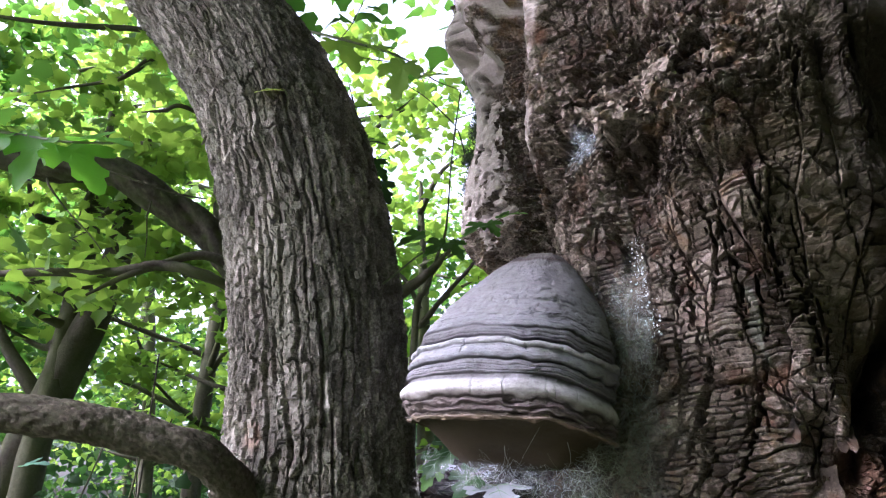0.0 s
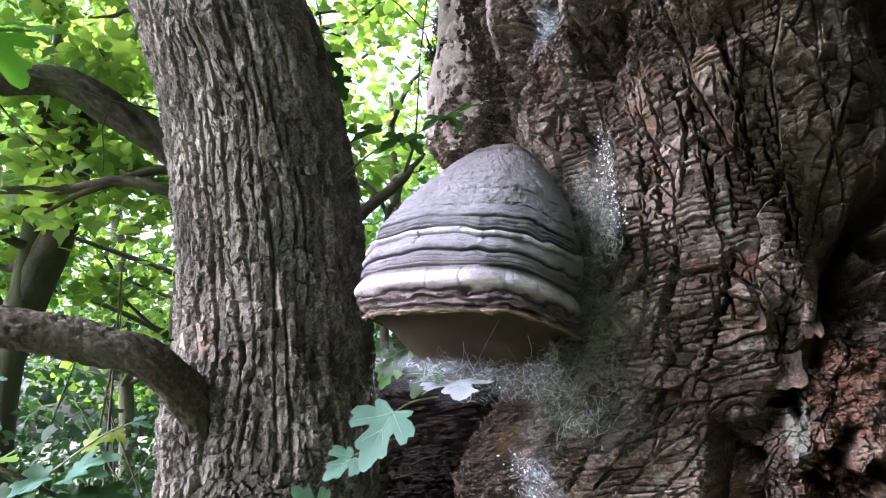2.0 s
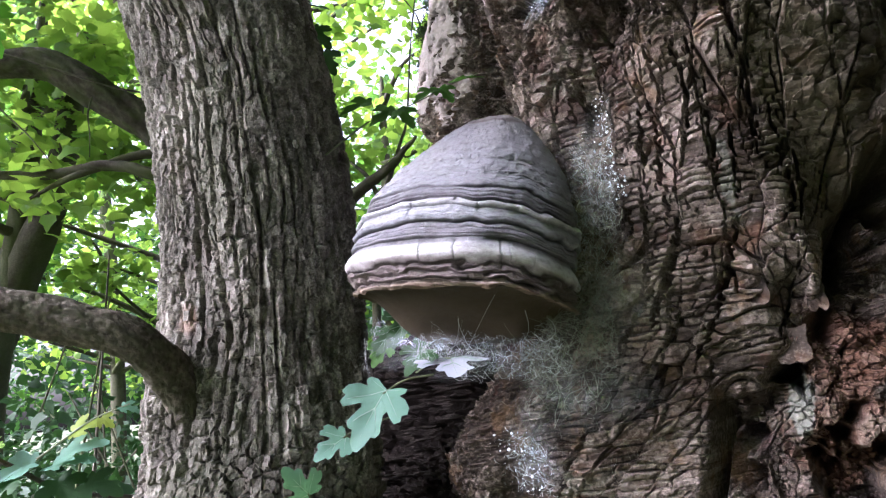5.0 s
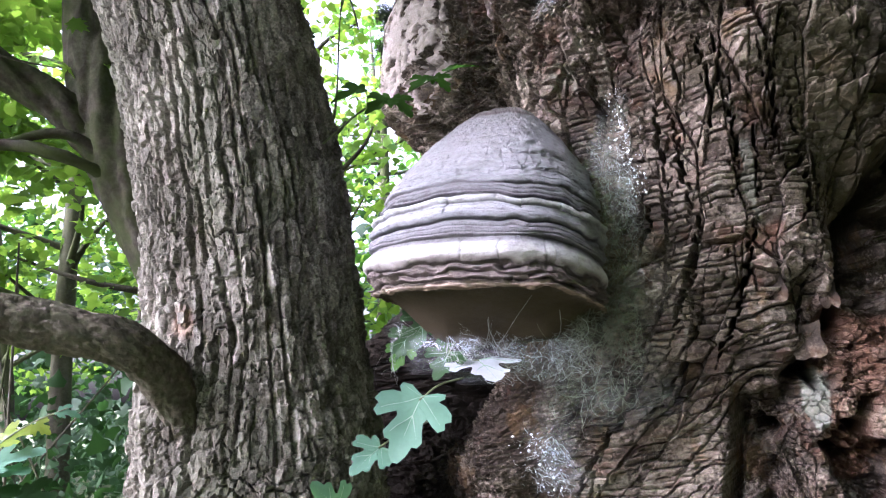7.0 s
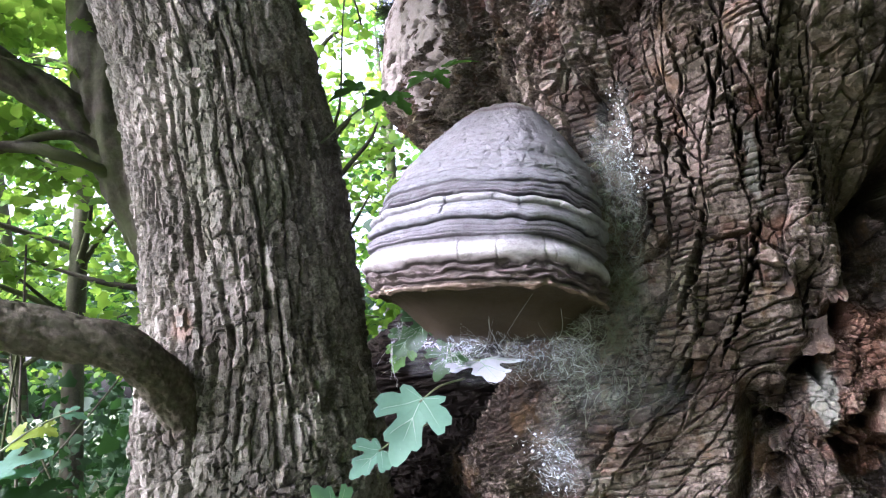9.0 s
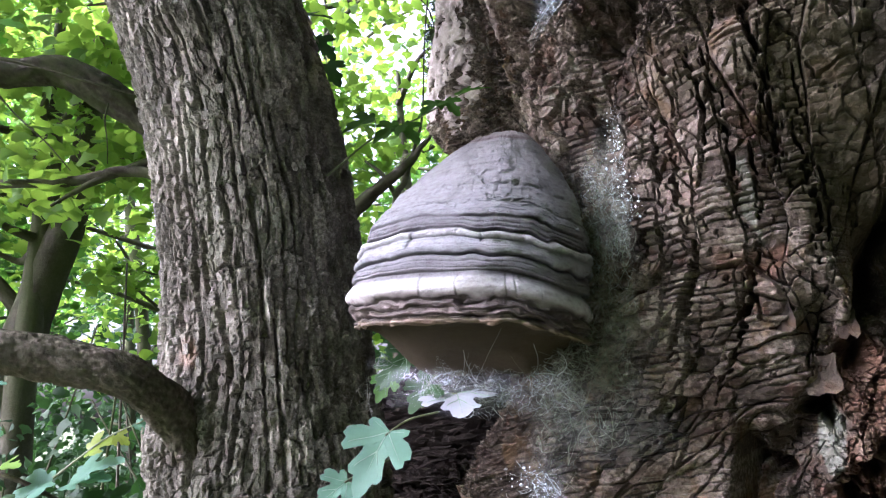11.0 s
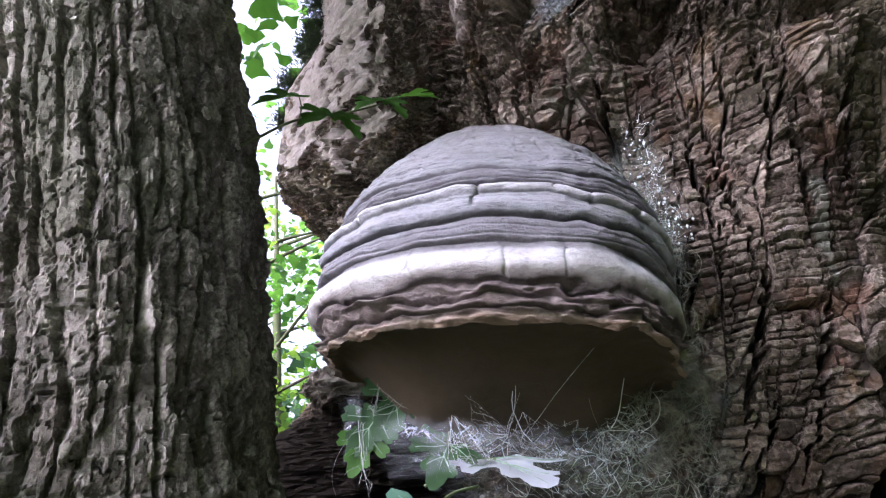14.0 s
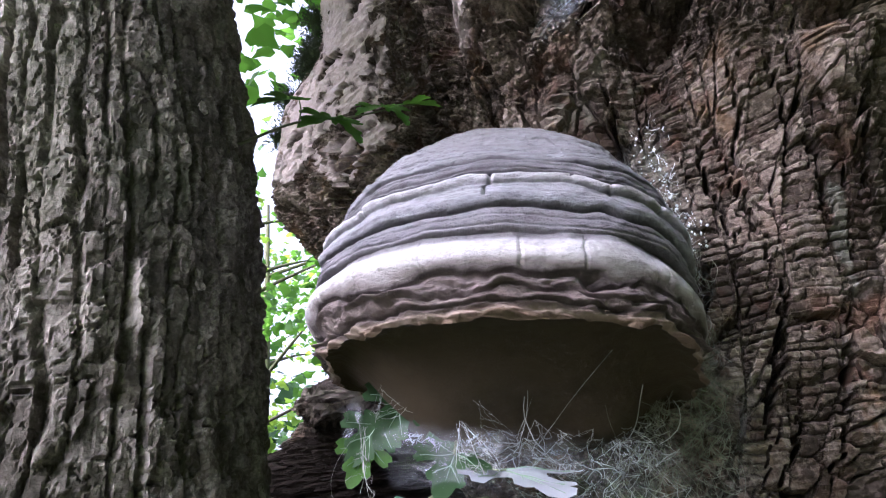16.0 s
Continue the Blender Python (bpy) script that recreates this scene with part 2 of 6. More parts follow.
def web_material(name, colour, cover, scale):
    """Spider silk: a white veil broken by holes."""
    m, nt, bs, add, link = nodes(name, 0.6)
    bs.inputs["Base Color"].default_value = (*colour, 1)
    co = object_coord(add)
    n2 = noise_tex(add, link, co, scale * 0.2, 4)
    warp = add("ShaderNodeTexNoise", Scale=scale * 0.35, Detail=3)
    link(co, warp.inputs["Vector"])
    mixv = mixed(add, link, 0.02, co, warp.outputs["Color"])
    lace = add("ShaderNodeTexVoronoi", Scale=scale)
    lace.feature = "DISTANCE_TO_EDGE"
    link(mixv, lace.inputs["Vector"])
    line = ramp(add, [(0.0, (1, 1, 1)), (0.10, (0.25, 0.25, 0.25)), (0.22, (0, 0, 0))])
    link(lace.outputs["Distance"], line.inputs[0])
    veil_n = ramp(add, [(0.42, (0, 0, 0)), (0.75, (1, 1, 1))])
    link(n2, veil_n.inputs[0])
    both = add("ShaderNodeMath")
    both.operation = "MULTIPLY_ADD"
    both.use_clamp = True
    link(line.outputs[0], both.inputs[0])
    link(n2, both.inputs[1])
    half = add("ShaderNodeMath")
    half.operation = "MULTIPLY"
    link(veil_n.outputs[0], half.inputs[0])
    half.inputs[1].default_value = 0.45
    link(half.outputs[0], both.inputs[2])
    rp = add("ShaderNodeMath")
    rp.operation = "MULTIPLY"
    link(both.outputs[0], rp.inputs[0])
    rp.inputs[1].default_value = cover
    fade = add("ShaderNodeMath")
    fade.operation = "MULTIPLY"
    link(rp.outputs[0], fade.inputs[0])
    link(attribute(nt, "veil"), fade.inputs[1])
    clear = add("ShaderNodeBsdfTransparent")
    mx = add("ShaderNodeMixShader")
    link(fade.outputs[0], mx.inputs[0])
    link(clear.outputs[0], mx.inputs[1])
    link(bs.outputs[0], mx.inputs[2])
    link(mx.outputs[0], nt.nodes["Material Output"].inputs["Surface"])
    return m


def plain_material(name, colour, rough=0.6):
    m, nt, bs, add, link = nodes(name, rough)
    n = noise_tex(add, link, object_coord(add), 120, 3)
    link(mixed(add, link, 0.4, colour, n, "OVERLAY"), bs.inputs["Base Color"])
    return m


SILK_VEIL = web_material("web_veil", (0.58, 0.62, 0.66), 0.5, 220)
SILK_HAZE = web_material("web_haze", (0.50, 0.58, 0.66), 0.42, 420)
SILK_FUZZ = web_material("web_fuzz", (0.36, 0.40, 0.36), 0.30, 120)
SILK = plain_material("silk", (0.34, 0.35, 0.33))
VEIN = plain_material("leaf_vein", (0.22, 0.34, 0.22))
SILK_DULL = plain_material("dull_silk", (0.15, 0.155, 0.11))
WET = plain_material("wet_silk", (0.8, 0.82, 0.86), 0.15)
STEM = plain_material("green_stem", (0.10, 0.12, 0.05))


def ground_material():
    m, nt, bs, add, link = nodes("leaf_litter", 0.95)
    co = object_coord(add)
    rp = ramp(add, [(0.3, (0.03, 0.025, 0.015)), (0.55, (0.05, 0.07, 0.02)), (0.75, (0.09, 0.075, 0.05))])
    n1 = noise_tex(add, link, co, 3.5, 8, 0.7)
    link(n1, rp.inputs[0])
    link(rp.outputs[0], bs.inputs["Base Color"])
    bumped(add, link, bs, noise_tex(add, link, co, 25, 6), 1.0, 0.05)
    return m


GROUND = ground_material()


# ---------------------------------------------------------------- ground
xs = np.concatenate([np.linspace(-400, -12, 12), np.linspace(-11.5, 11.5, 70), np.linspace(12, 400, 12)])
gx, gy = np.meshgrid(xs, xs, indexing="ij")
gz = 0.12 * fbm(gx / 2.2, gy / 2.2, 3, 3) * np.clip(1.2 - np.hypot(gx, gy) / 60, 0, 1)
tagged(part("ground", grid_mesh("ground", np.stack([gx, gy, gz], -1)), GROUND),
       "woodland floor of dark leaf litter and low greenery", "ground", kind="structure")

# ---------------------------------------------------------------- old trunk
OLD_X, OLD_Y, OLD_R = 0.60, 1.10, 0.52
# swellings and hollows: bearing, height, size, spread in bearing, spread in height
OLD_FORM = [
    (245, 1.62, 0.050, 14, 0.16), (258, 1.84, 0.09, 12, 0.12), (232, 1.72, 0.045, 9, 0.09), (216, 1.76, 0.045, 9, 0.09), (198, 1.62, -0.05, 10, 0.12),
    (190, 1.80, -0.03, 9, 0.13), (154, 1.93, 0.10, 13, 0.15), (165, 1.55, -0.15, 26, 0.10), (200, 1.20, 0.04, 8, 0.10),
    (217, 1.26, 0.02, 9, 0.12), (255, 1.36, -0.02, 9, 0.10), (183, 2.16, 0.055, 9, 0.075), (204, 2.05, 0.06, 8, 0.10), (195.5, 2.08, -0.06, 2.6, 0.15), (201, 1.27, -0.05, 5, 0.05), (193, 1.345, -0.12, 6, 0.05),
    (231.5, 1.640, -0.022, 4.5, 0.030), (229, 1.755, -0.045, 4, 0.035), (219.5, 1.705, -0.045, 3.5, 0.024), (240.8, 1.335, -0.05, 2.6, 0.03), (239.6, 1.607, -0.045, 3.5, 0.016), (239.5, 1.668, 0.028, 4.5, 0.018), (206, 1.755, -0.045, 2.2, 0.08),
    (208, 1.97, -0.09, 2.8, 0.07), (224, 1.552, -0.022, 1.6, 0.04), (227.5, 1.628, -0.035, 2.5, 0.025), (236, 1.60, -0.02, 2.0, 0.03), (248.5, 1.655, -0.03, 1.2, 0.07), (191, 2.00, -0.05, 2.0, 0.018), (165, 1.12, 0.22, 18, 0.20), (166, 1.15, 0.26, 10, 0.17), (187, 1.315, -0.20, 9, 0.06), (184, 1.43, 0.065, 7, 0.032), (191, 2.04, 0.05, 6, 0.07), (197, 1.93, -0.055, 5, 0.03), (214, 1.92, 0.03, 3.5, 0.10),
    (208, 1.22, 0.071, 6, 0.065), (215, 1.22, 0.009, 6, 0.065), (222, 1.22, 0.020, 6, 0.065), (229, 1.22, -0.026, 6, 0.065), (222, 1.30, 0.010, 6, 0.065), (236, 1.30, -0.029, 6, 0.065), (250, 1.30, -0.040, 6, 0.065),
    (236, 1.38, -0.018, 6, 0.065), (243, 1.38, -0.012, 6, 0.065), (224, 1.46, -0.008, 6, 0.065), (157, 1.79, 0.02, 10, 0.05), (152, 2.22, -0.09, 20, 0.11), (157, 2.05, -0.02, 10, 0.05), (166, 2.00, -0.05, 14, 0.07), (155, 1.91, -0.03, 10, 0.06), (184, 2.16, -0.035, 8, 0.07), (154, 1.78, 0.012, 9, 0.04), (243, 1.46, -0.024, 6, 0.065), (250, 1.46, -0.043, 6, 0.065), (229, 1.54, -0.030, 6, 0.065), (258, 1.62, -0.12, 6, 0.10), (236, 1.62, 0.030, 6, 0.065), (228, 1.70, 0.010, 6, 0.065), (246.5, 1.395, -0.075, 2.6, 0.055), (183, 1.29, -0.08, 10, 0.06)]
CLEFT = [(228, 1.10), (230.6, 1.19), (231.6, 1.238), (234.4, 1.256), (237.9, 1.275), (240.9, 1.299), (243.5, 1.319), (244.7, 1.351), (246, 1.381), (248.8, 1.406), (250.4, 1.435), (262, 1.50), (285, 1.56)]


def old_form(T, Z):
    """The old trunk's radius without its bark, and the lobe beyond the cleft."""
    U = np.radians(T) * OLD_R
    r = OLD_R + 0.22 * np.exp(-np.clip(Z + 0.1, 0, None) / 0.35) - 0.02 * np.clip(Z - 2.2, 0, None)
    r = r + 0.03 * fbm(U / 0.35, Z / 0.5, 2, 5)
    for a, h, s, wa, wh in OLD_FORM:
        r = r + s * bump(T, Z, a, h, wa, wh)
    ct, cz = np.array(CLEFT).T
    edge = Z - np.interp(T, ct, cz)
    side = (T > 228) * smooth(0.012, -0.02, edge + 0.02 * fbm(U / 0.03, Z / 0.03, 3, 8)) * smooth(228, 236, T)
    r = r - side * 0.055 + side * 0.03 * smooth(0, -0.1, edge)
    deep = 0.085 * smooth(241, 245, T) + 0.05 * smooth(234, 231.5, T) + 0.015
    r = r - deep * np.exp(-(edge / 0.020) ** 2) * smooth(226, 230, T)
    return r, side


def laminae(wu, wz, U, Z, col, seed):
    """Thin layers of bark stacked up each plate, split across into small bricks, some standing proud."""
    row = np.floor(col * 997)
    p = wz / 0.0068 + 11 * col + 0.7 * fbm(U / 0.06, Z / 0.05, 3, seed) + 0.35 * fbm(U / 0.012, Z / 0.02, 2, seed + 1)
    k = np.floor(p)
    fr = p - k
    q = wu / 0.024 + 7 * rnd2(k, row, seed + 3) + 0.25 * fbm(U / 0.01, Z / 0.006, 2, seed + 4)
    kq = np.floor(q)
    fq = q - kq
    piece = rnd2(k, kq + 31 * row, seed + 5)
    wide = rnd2(k, row + 3, seed + 7)
    p2 = p / 3.3 + 0.3 * fbm(U / 0.02, Z / 0.02, 2, seed + 8)
    q2 = wu / 0.034 + 5 * rnd2(np.floor(p2), row, seed + 9)
    block = rnd2(np.floor(p2), np.floor(q2) + 17 * row, seed + 10)
    seam = np.minimum(fr, 1 - fr) * 0.0068
    cut = np.minimum(fq, 1 - fq) * 0.024
    out = 0.0040 * (piece - 0.5) + 0.006 * (block - 0.5) + 0.0016 * (fr - 0.5)
    out = out - 0.0095 * (0.06 + 0.94 * wide ** 2) * np.exp(-(seam / 0.0010) ** 2) - 0.009 * (piece > 0.5) * np.exp(-(cut / 0.0011) ** 2)
    return out, 0.5 * piece + 0.5 * block


def slant(Z):
    """Low down the grain of the bark leans."""
    d = np.clip(1.42 - Z, 0, 0.4)
    return 0.25 * d + 1.2 * d * d


# long open cracks along the grain: bearing, height, half length, half width
CRACKS = [(239.7, 1.575, 0.045, 0.0030), (236.1, 1.505, 0.050, 0.0022), (234.3, 1.540, 0.045, 0.0028), (231.6, 1.546, 0.045, 0.0022), (240.2, 1.505, 0.045, 0.0022), (237.7, 1.465, 0.035, 0.0026), (230.9, 1.465, 0.040, 0.0036),
          (242.2, 1.455, 0.055, 0.0030), (228.8, 1.50, 0.045, 0.0028), (220.3, 1.225, 0.060, 0.0040), (227.6, 1.287, 0.055, 0.0030), (230.0, 1.376, 0.055, 0.0040), (234.4, 1.35, 0.070, 0.0042), (245.4, 1.69, 0.07, 0.004), (251.8, 1.69, 0.08, 0.005),
          (224.3, 1.30, 0.05, 0.003), (222.5, 1.56, 0.05, 0.004), (226.4, 1.42, 0.04, 0.003), (210.5, 1.63, 0.06, 0.004), (206.5, 1.66, 0.07, 0.005), (214.5, 1.60, 0.05, 0.003)]


def open_cracks(th, zz, r):
    cr = np.random.default_rng(77)
    every = CRACKS + [(cr.uniform(200, 254), cr.uniform(1.12, 1.85), cr.uniform(0.018, 0.05), cr.uniform(0.0010, 0.0022)) for _ in range(45)]
    for n, (t0, z0, half, w) in enumerate(every):
        i = np.nonzero(np.abs(th - t0) < 8)[0]
        j = np.nonzero(np.abs(zz - z0) < half)[0]
        if not len(i) or not len(j):
            continue
        z = zz[j]
        line = np.radians(t0) * 0.5 + slant(z0) - slant(z) + 0.006 * fbm(z / 0.030, 0 * z + n, 4, 7) + 0.0015 * np.sign(fbm(z / 0.006, 0 * z + n, 1, 8))
        wide = 0.65 * w * np.clip(1 - ((z - z0) / half) ** 2, 0, 1) ** 0.6 * (0.75 + 0.9 * fbm(z / 0.008, 0 * z + n, 2, 9)) + 1e-5
        du = np.radians(th[i])[:, None] * 0.5 - line[None, :]
        r[np.ix_(i, j)] -= (0.020 + 5 * w) * np.exp(-(np.abs(du) / wide[None, :]) ** 3)
    return r


def old_trunk():
    th = np.concatenate([np.arange(-80, 136, 4.0), np.arange(136, 205, 0.38), np.arange(205, 254, 0.106), np.arange(254, 280, 0.8)])
    zz = np.concatenate([np.arange(-0.1, 1.08, 0.06), np.arange(1.10, 1.74, 0.00108), np.arange(1.74, 1.95, 0.002), np.arange(1.95, 2.45, 0.005), np.arange(2.5, 6.6, 0.12)])
    T, Z = np.meshgrid(th, zz, indexing="ij")
    U = np.radians(T) * OLD_R
    r, side = old_form(T, Z)
    wu = U + 0.008 * fbm(U / 0.06, Z / 0.10, 4, 11) + slant(Z) * (1 - smooth(232, 240, T) * smooth(1.40, 1.36, Z))
    wz = Z + 0.005 * fbm(U / 0.06, Z / 0.05, 4, 14) - 0.06 * (U - 3.9)
    pale = fbm(U / 0.11, Z / 0.11, 3, 21)
    pits = smooth(0.14, 0.30, fbm(U / 0.016, Z / 0.012, 3, 33))
    ragged = fbm(U / 0.05, Z / 0.05, 4, 71)
    burl = smooth(198, 188, T + 22 * ragged - 40 * np.clip(Z - 1.80, 0, 0.2)) * smooth(-0.01, 0.02, Z - np.interp(T, [150, 168, 186, 200], [1.80, 1.785, 1.70, 1.77]) + 0.10 * ragged) * smooth(2.25, 2.1, Z) * (T > 146)
    burl = burl * (1 - 0.75 * smooth(0.10, 0.26, fbm(U / 0.035, Z / 0.02, 4, 72))) * (1 - 0.8 * bump(T, Z, 202, 1.80, 5, 0.03))
    bare = np.clip(smooth(0.0, 0.15, pale * (1 - 0.8 * bump(T, Z, 216, 1.45, 16, 0.3)) - 0.36 + 1.4 * burl + 0.9 * bump(T, Z, 214, 1.92, 4.5, 0.12) + 0.9 * bump(T, Z, 192, 2.04, 8, 0.08) + 0.4 * bump(T, Z, 200, 2.1, 9, 0.2) + 0.9 * bump(T, Z, 188, 1.435, 5, 0.025)) * (T > 100), 0, 1)
    bare = bare * (1 - 0.75 * pits) * (1 - smooth(1.50, 1.44, Z) * smooth(208, 202, T) * (1 - bump(T, Z, 189, 1.43, 4.5, 0.022)))
    rot = np.clip(1.5 * bump(T, Z, 229, 1.73, 13, 0.085) + 0.3 * bump(T, Z, 200, 1.68, 9, 0.10) + 0.9 * bump(T, Z, 174, 1.70, 16, 0.055), 0, 1)
    rough = 1 - 0.88 * bare
    e1, c1 = worley(wu / 0.034, wz / 0.15, 1)
    e2, c2 = worley(wu / 0.024, wz / 0.045, 2)
    e3, c3 = worley((wu + 0.01 * fbm(U / 0.02, Z / 0.02, 3, 52)) / 0.026, wz / 0.020, 3)
    e4, c4 = worley(wu / 0.009, wz / 0.006, 4)
    wide = np.clip(fbm(U / 0.05, Z / 0.07, 2, 46) + 0.40, 0, 1)
    e5, c5 = worley((wu + 0.004 * fbm(U / 0.012, Z / 0.008, 3, 53)) / 0.024, (wz + 0.004 * fbm(U / 0.02, Z / 0.012, 3, 54)) / 0.018, 6, 1.0)
    brick = 0.014 * (c5 - 0.5) - 0.010 * (1 - smooth(0.0, 0.13, e5)) * (0.4 + 0.6 * c5) + 0.004 * fbm(U / 0.008, Z / 0.004, 2, 55)
    lam, piece = laminae(wu, wz, U, Z, c1, 40)
    much = np.clip(smooth(0.0, 0.22, fbm(U / 0.06, Z / 0.05, 3, 56)) + smooth(243, 247, T), 0, 1)
    lam, piece = lam + (brick - lam) * much, piece + (c5 - piece) * much
    plates = 0.008 * (c1 - 0.5) - 0.014 * (1 - smooth(0.0, 0.02 + 0.05 * wide, e1)) * (0.35 + 0.65 * wide) + 0.005 * (c2 - 0.5) - 0.009 * (1 - smooth(0.0, 0.04, e2)) * (c2 > 0.6)
    chunk = 0.024 * (c3 - 0.5) - 0.024 * (1 - smooth(0.0, 0.22, e3)) + 0.012 * (c4 - 0.5) * c3 + 0.034 * fbm(U / 0.045, Z / 0.035, 4, 57)
    worn = smooth(1.36, 1.28, Z) * smooth(219, 211, T) * (T > 150)
    crumb = 0.012 * (c2 - 0.5) + 0.022 * fbm(U / 0.025, Z / 0.025, 4, 48) + 0.008 * (c4 - 0.5) - 0.007 * (1 - smooth(0.0, 0.15, e4)) + 0.012 * (c3 - 0.5)
    relief = (1 - side) * ((1 - rot) * (plates + lam) + rot * chunk) + side * crumb
    r = r + rough * (relief + worn * (0.45 * crumb + 0.15 * relief - relief))
    r = r + 0.010 * fbm(U / 0.05, Z / 0.06, 3, 50) * rough + 0.0013 * fbm(U / 0.006, Z / 0.004, 3, 60)
    r = r - bare * 0.006 * np.abs(fbm(U / 0.03, Z / 0.008, 3, 70)) - 0.006 * pits * (T > 130) * (T < 205)
    r = r - 0.070 * side * smooth(0.02, 0.26, fbm(U / 0.045, Z / 0.040, 4, 58)) - 0.040 * rot * smooth(0.05, 0.30, fbm(U / 0.040, Z / 0.030, 4, 59))
    r = open_cracks(th, zz, r)
    tone = np.clip((1 - rot) * (0.35 * c1 + 0.30 * c2 + 0.35 * piece) + rot * (0.15 + 0.6 * c3 + 0.25 * c4), 0, 1)
    tone = tone * (1 - 0.35 * side)
    tone = tone + worn * (0.10 + 0.4 * c3 - tone)
    # olive algae, spread wider to paint the right side's shade too
    algae_shade = 0.6 * smooth(0.15, 0.5, 1.3 * bump(T, Z, 251, 1.62, 9, 0.18) + 0.6 * bump(T, Z, 244, 1.47, 3, 0.06) + 0.5 * fbm(U / 0.04, Z / 0.05, 3, 81))
    moss = np.clip(0.8 * smooth(0.1, 0.3, bump(T, Z, 146, 2.0, 9, 0.2) - 0.15 + 0.4 * fbm(U / 0.03, Z / 0.03, 3, 80)) + algae_shade * (T > 200), 0, 1)
    rust = 0.5 * smooth(0.0, 0.25, fbm(U / 0.05, Z / 0.05, 4, 83) - 0.34 + 0.6 * bump(T, Z, 244, 1.27, 6, 0.08) + 0.3 * bump(T, Z, 168, 1.74, 16, 0.06) + 0.4 * bump(T, Z, 241.5, 1.55, 1.8, 0.03) + 0.35 * bump(T, Z, 238, 1.44, 1.2, 0.02)) * (T > 210)
    a = np.radians(T)
    co = np.stack([OLD_X + r * np.cos(a), OLD_Y + r * np.sin(a), Z], -1)
    # crumbling wood, out along the surface's own normal
    S = np.concatenate([np.zeros((1, len(zz))), np.cumsum(np.linalg.norm(np.diff(co, axis=0), axis=-1), axis=0)])
    S = S - S[np.argmin(np.abs(th - 225))][None, :]
    nor = np.cross(np.gradient(co, axis=0), np.gradient(co, axis=1))
    nor /= np.linalg.norm(nor, axis=-1)[..., None] + 1e-12
    e6, c6 = worley((S + 0.008 * fbm(S / 0.02, Z / 0.02, 3, 63)) / 0.024, (Z + 0.006 * fbm(S / 0.02, Z / 0.02, 3, 64)) / 0.018, 61)
    crag = 0.006 * (c6 - 0.5) - 0.008 * (1 - smooth(0.0, 0.35, e6)) + 0.018 * fbm(S / 0.04, Z / 0.035, 3, 62)
    low = smooth(1.40, 1.32, Z) * smooth(213, 203, T) * (T > 150)
    co = co + nor * ((1 - burl) * crag * np.clip(low + 0.8 * rot + 0.9 * bump(T, Z, 186, 1.43, 8, 0.04), 0, 1))[..., None]
    # shade of the hollow between the trunks, painted near-black
    painted_shade = smooth(-0.06, 0.10, 0.9 * smooth(1.425, 1.39, Z) * smooth(197, 193, T) * (T > 150) + 0.02 * low - 0.38 + fbm(S / 0.05, Z / 0.04, 4, 65))
    painted_shade = painted_shade * np.clip(low + smooth(1.425, 1.39, Z) * (T < 200) * (T > 150), 0, 1)
    painted_shade = np.clip(painted_shade + 1.0 * smooth(1.425, 1.395, Z) * smooth(202, 194, T) * (T > 150), 0, 1)
    # shade on the trunk's upper right side, painted in as well
    painted_shade = np.clip(painted_shade + 0.6 * smooth(0.40, 0.70, smooth(243, 253, T) + 0.5 * fbm(U / 0.03, Z / 0.03, 3, 93)) * smooth(1.44, 1.50, Z), 0, 1)
    lichen = 0.6 * smooth(0.45, 0.6, bump(T, Z, 239.8, 1.245, 1.6, 0.030) + 0.5 * fbm(U / 0.012, Z / 0.012, 3, 91)) * (T > 230)
    lichen = lichen + 0.35 * smooth(0.5, 0.65, bump(T, Z, 236.9, 1.452, 0.8, 0.045) + 0.5 * fbm(U / 0.008, Z / 0.012, 3, 92)) * (T > 230)
    return grid_mesh("trunk", co, wrap=True, flat=True, tone=tone, bare=bare, moss=moss, rust=rust, lichen=lichen, painted_shade=painted_shade)


def flake_mesh(name, long, wide, seed, tone, bare=0.0):
    """A curled chip of bark with a ragged outline and real thickness."""
    r = np.random.default_rng(seed)
    k = 16
    a = np.linspace(0, 2 * math.pi, k, endpoint=False)
    rad = (1 + 0.09 * r.normal(0, 1, k)) * (1 + 0.13 * np.cos(4 * a + math.pi))
    ring = np.stack([np.cos(a) * rad * wide, np.sin(a) * rad * long], -1)
    pts = np.vstack([[[0, 0]], ring * 0.5, ring])
    up = 0.22 * pts[:, 0] ** 2 / wide + 0.16 * pts[:, 1] ** 2 / long + r.normal(0, 0.0004, len(pts))
    thick = 0.0016 + 0.10 * wide
    top = np.column_stack([pts, up + thick])
    low = np.column_stack([pts * 0.94, up])
    n = len(pts)
    f = []
    for i in range(k):
        j = (i + 1) % k
        for o, s in ((0, 1), (n, -1)):
            q = [(o, o + 1 + i, o + 1 + j, o + 1 + j), (o + 1 + i, o + 1 + k + i, o + 1 + k + j, o + 1 + j)]
            f += [t[::s] for t in q]
        f.append((1 + k + i, n + 1 + k + i, n + 1 + k + j, 1 + k + j))
    tri = [(q[0], q[1], q[2]) for q in f] + [(q[0], q[2], q[3]) for q in f if q[2] != q[3] and q[0] != q[3]]
    tri = [t for t in tri if len(set(t)) == 3]
    return raw_mesh(name, np.vstack([top, low]), np.array(tri), True, tone=np.full(2 * n, tone), bare=np.full(2 * n, bare), moss=np.zeros(2 * n))


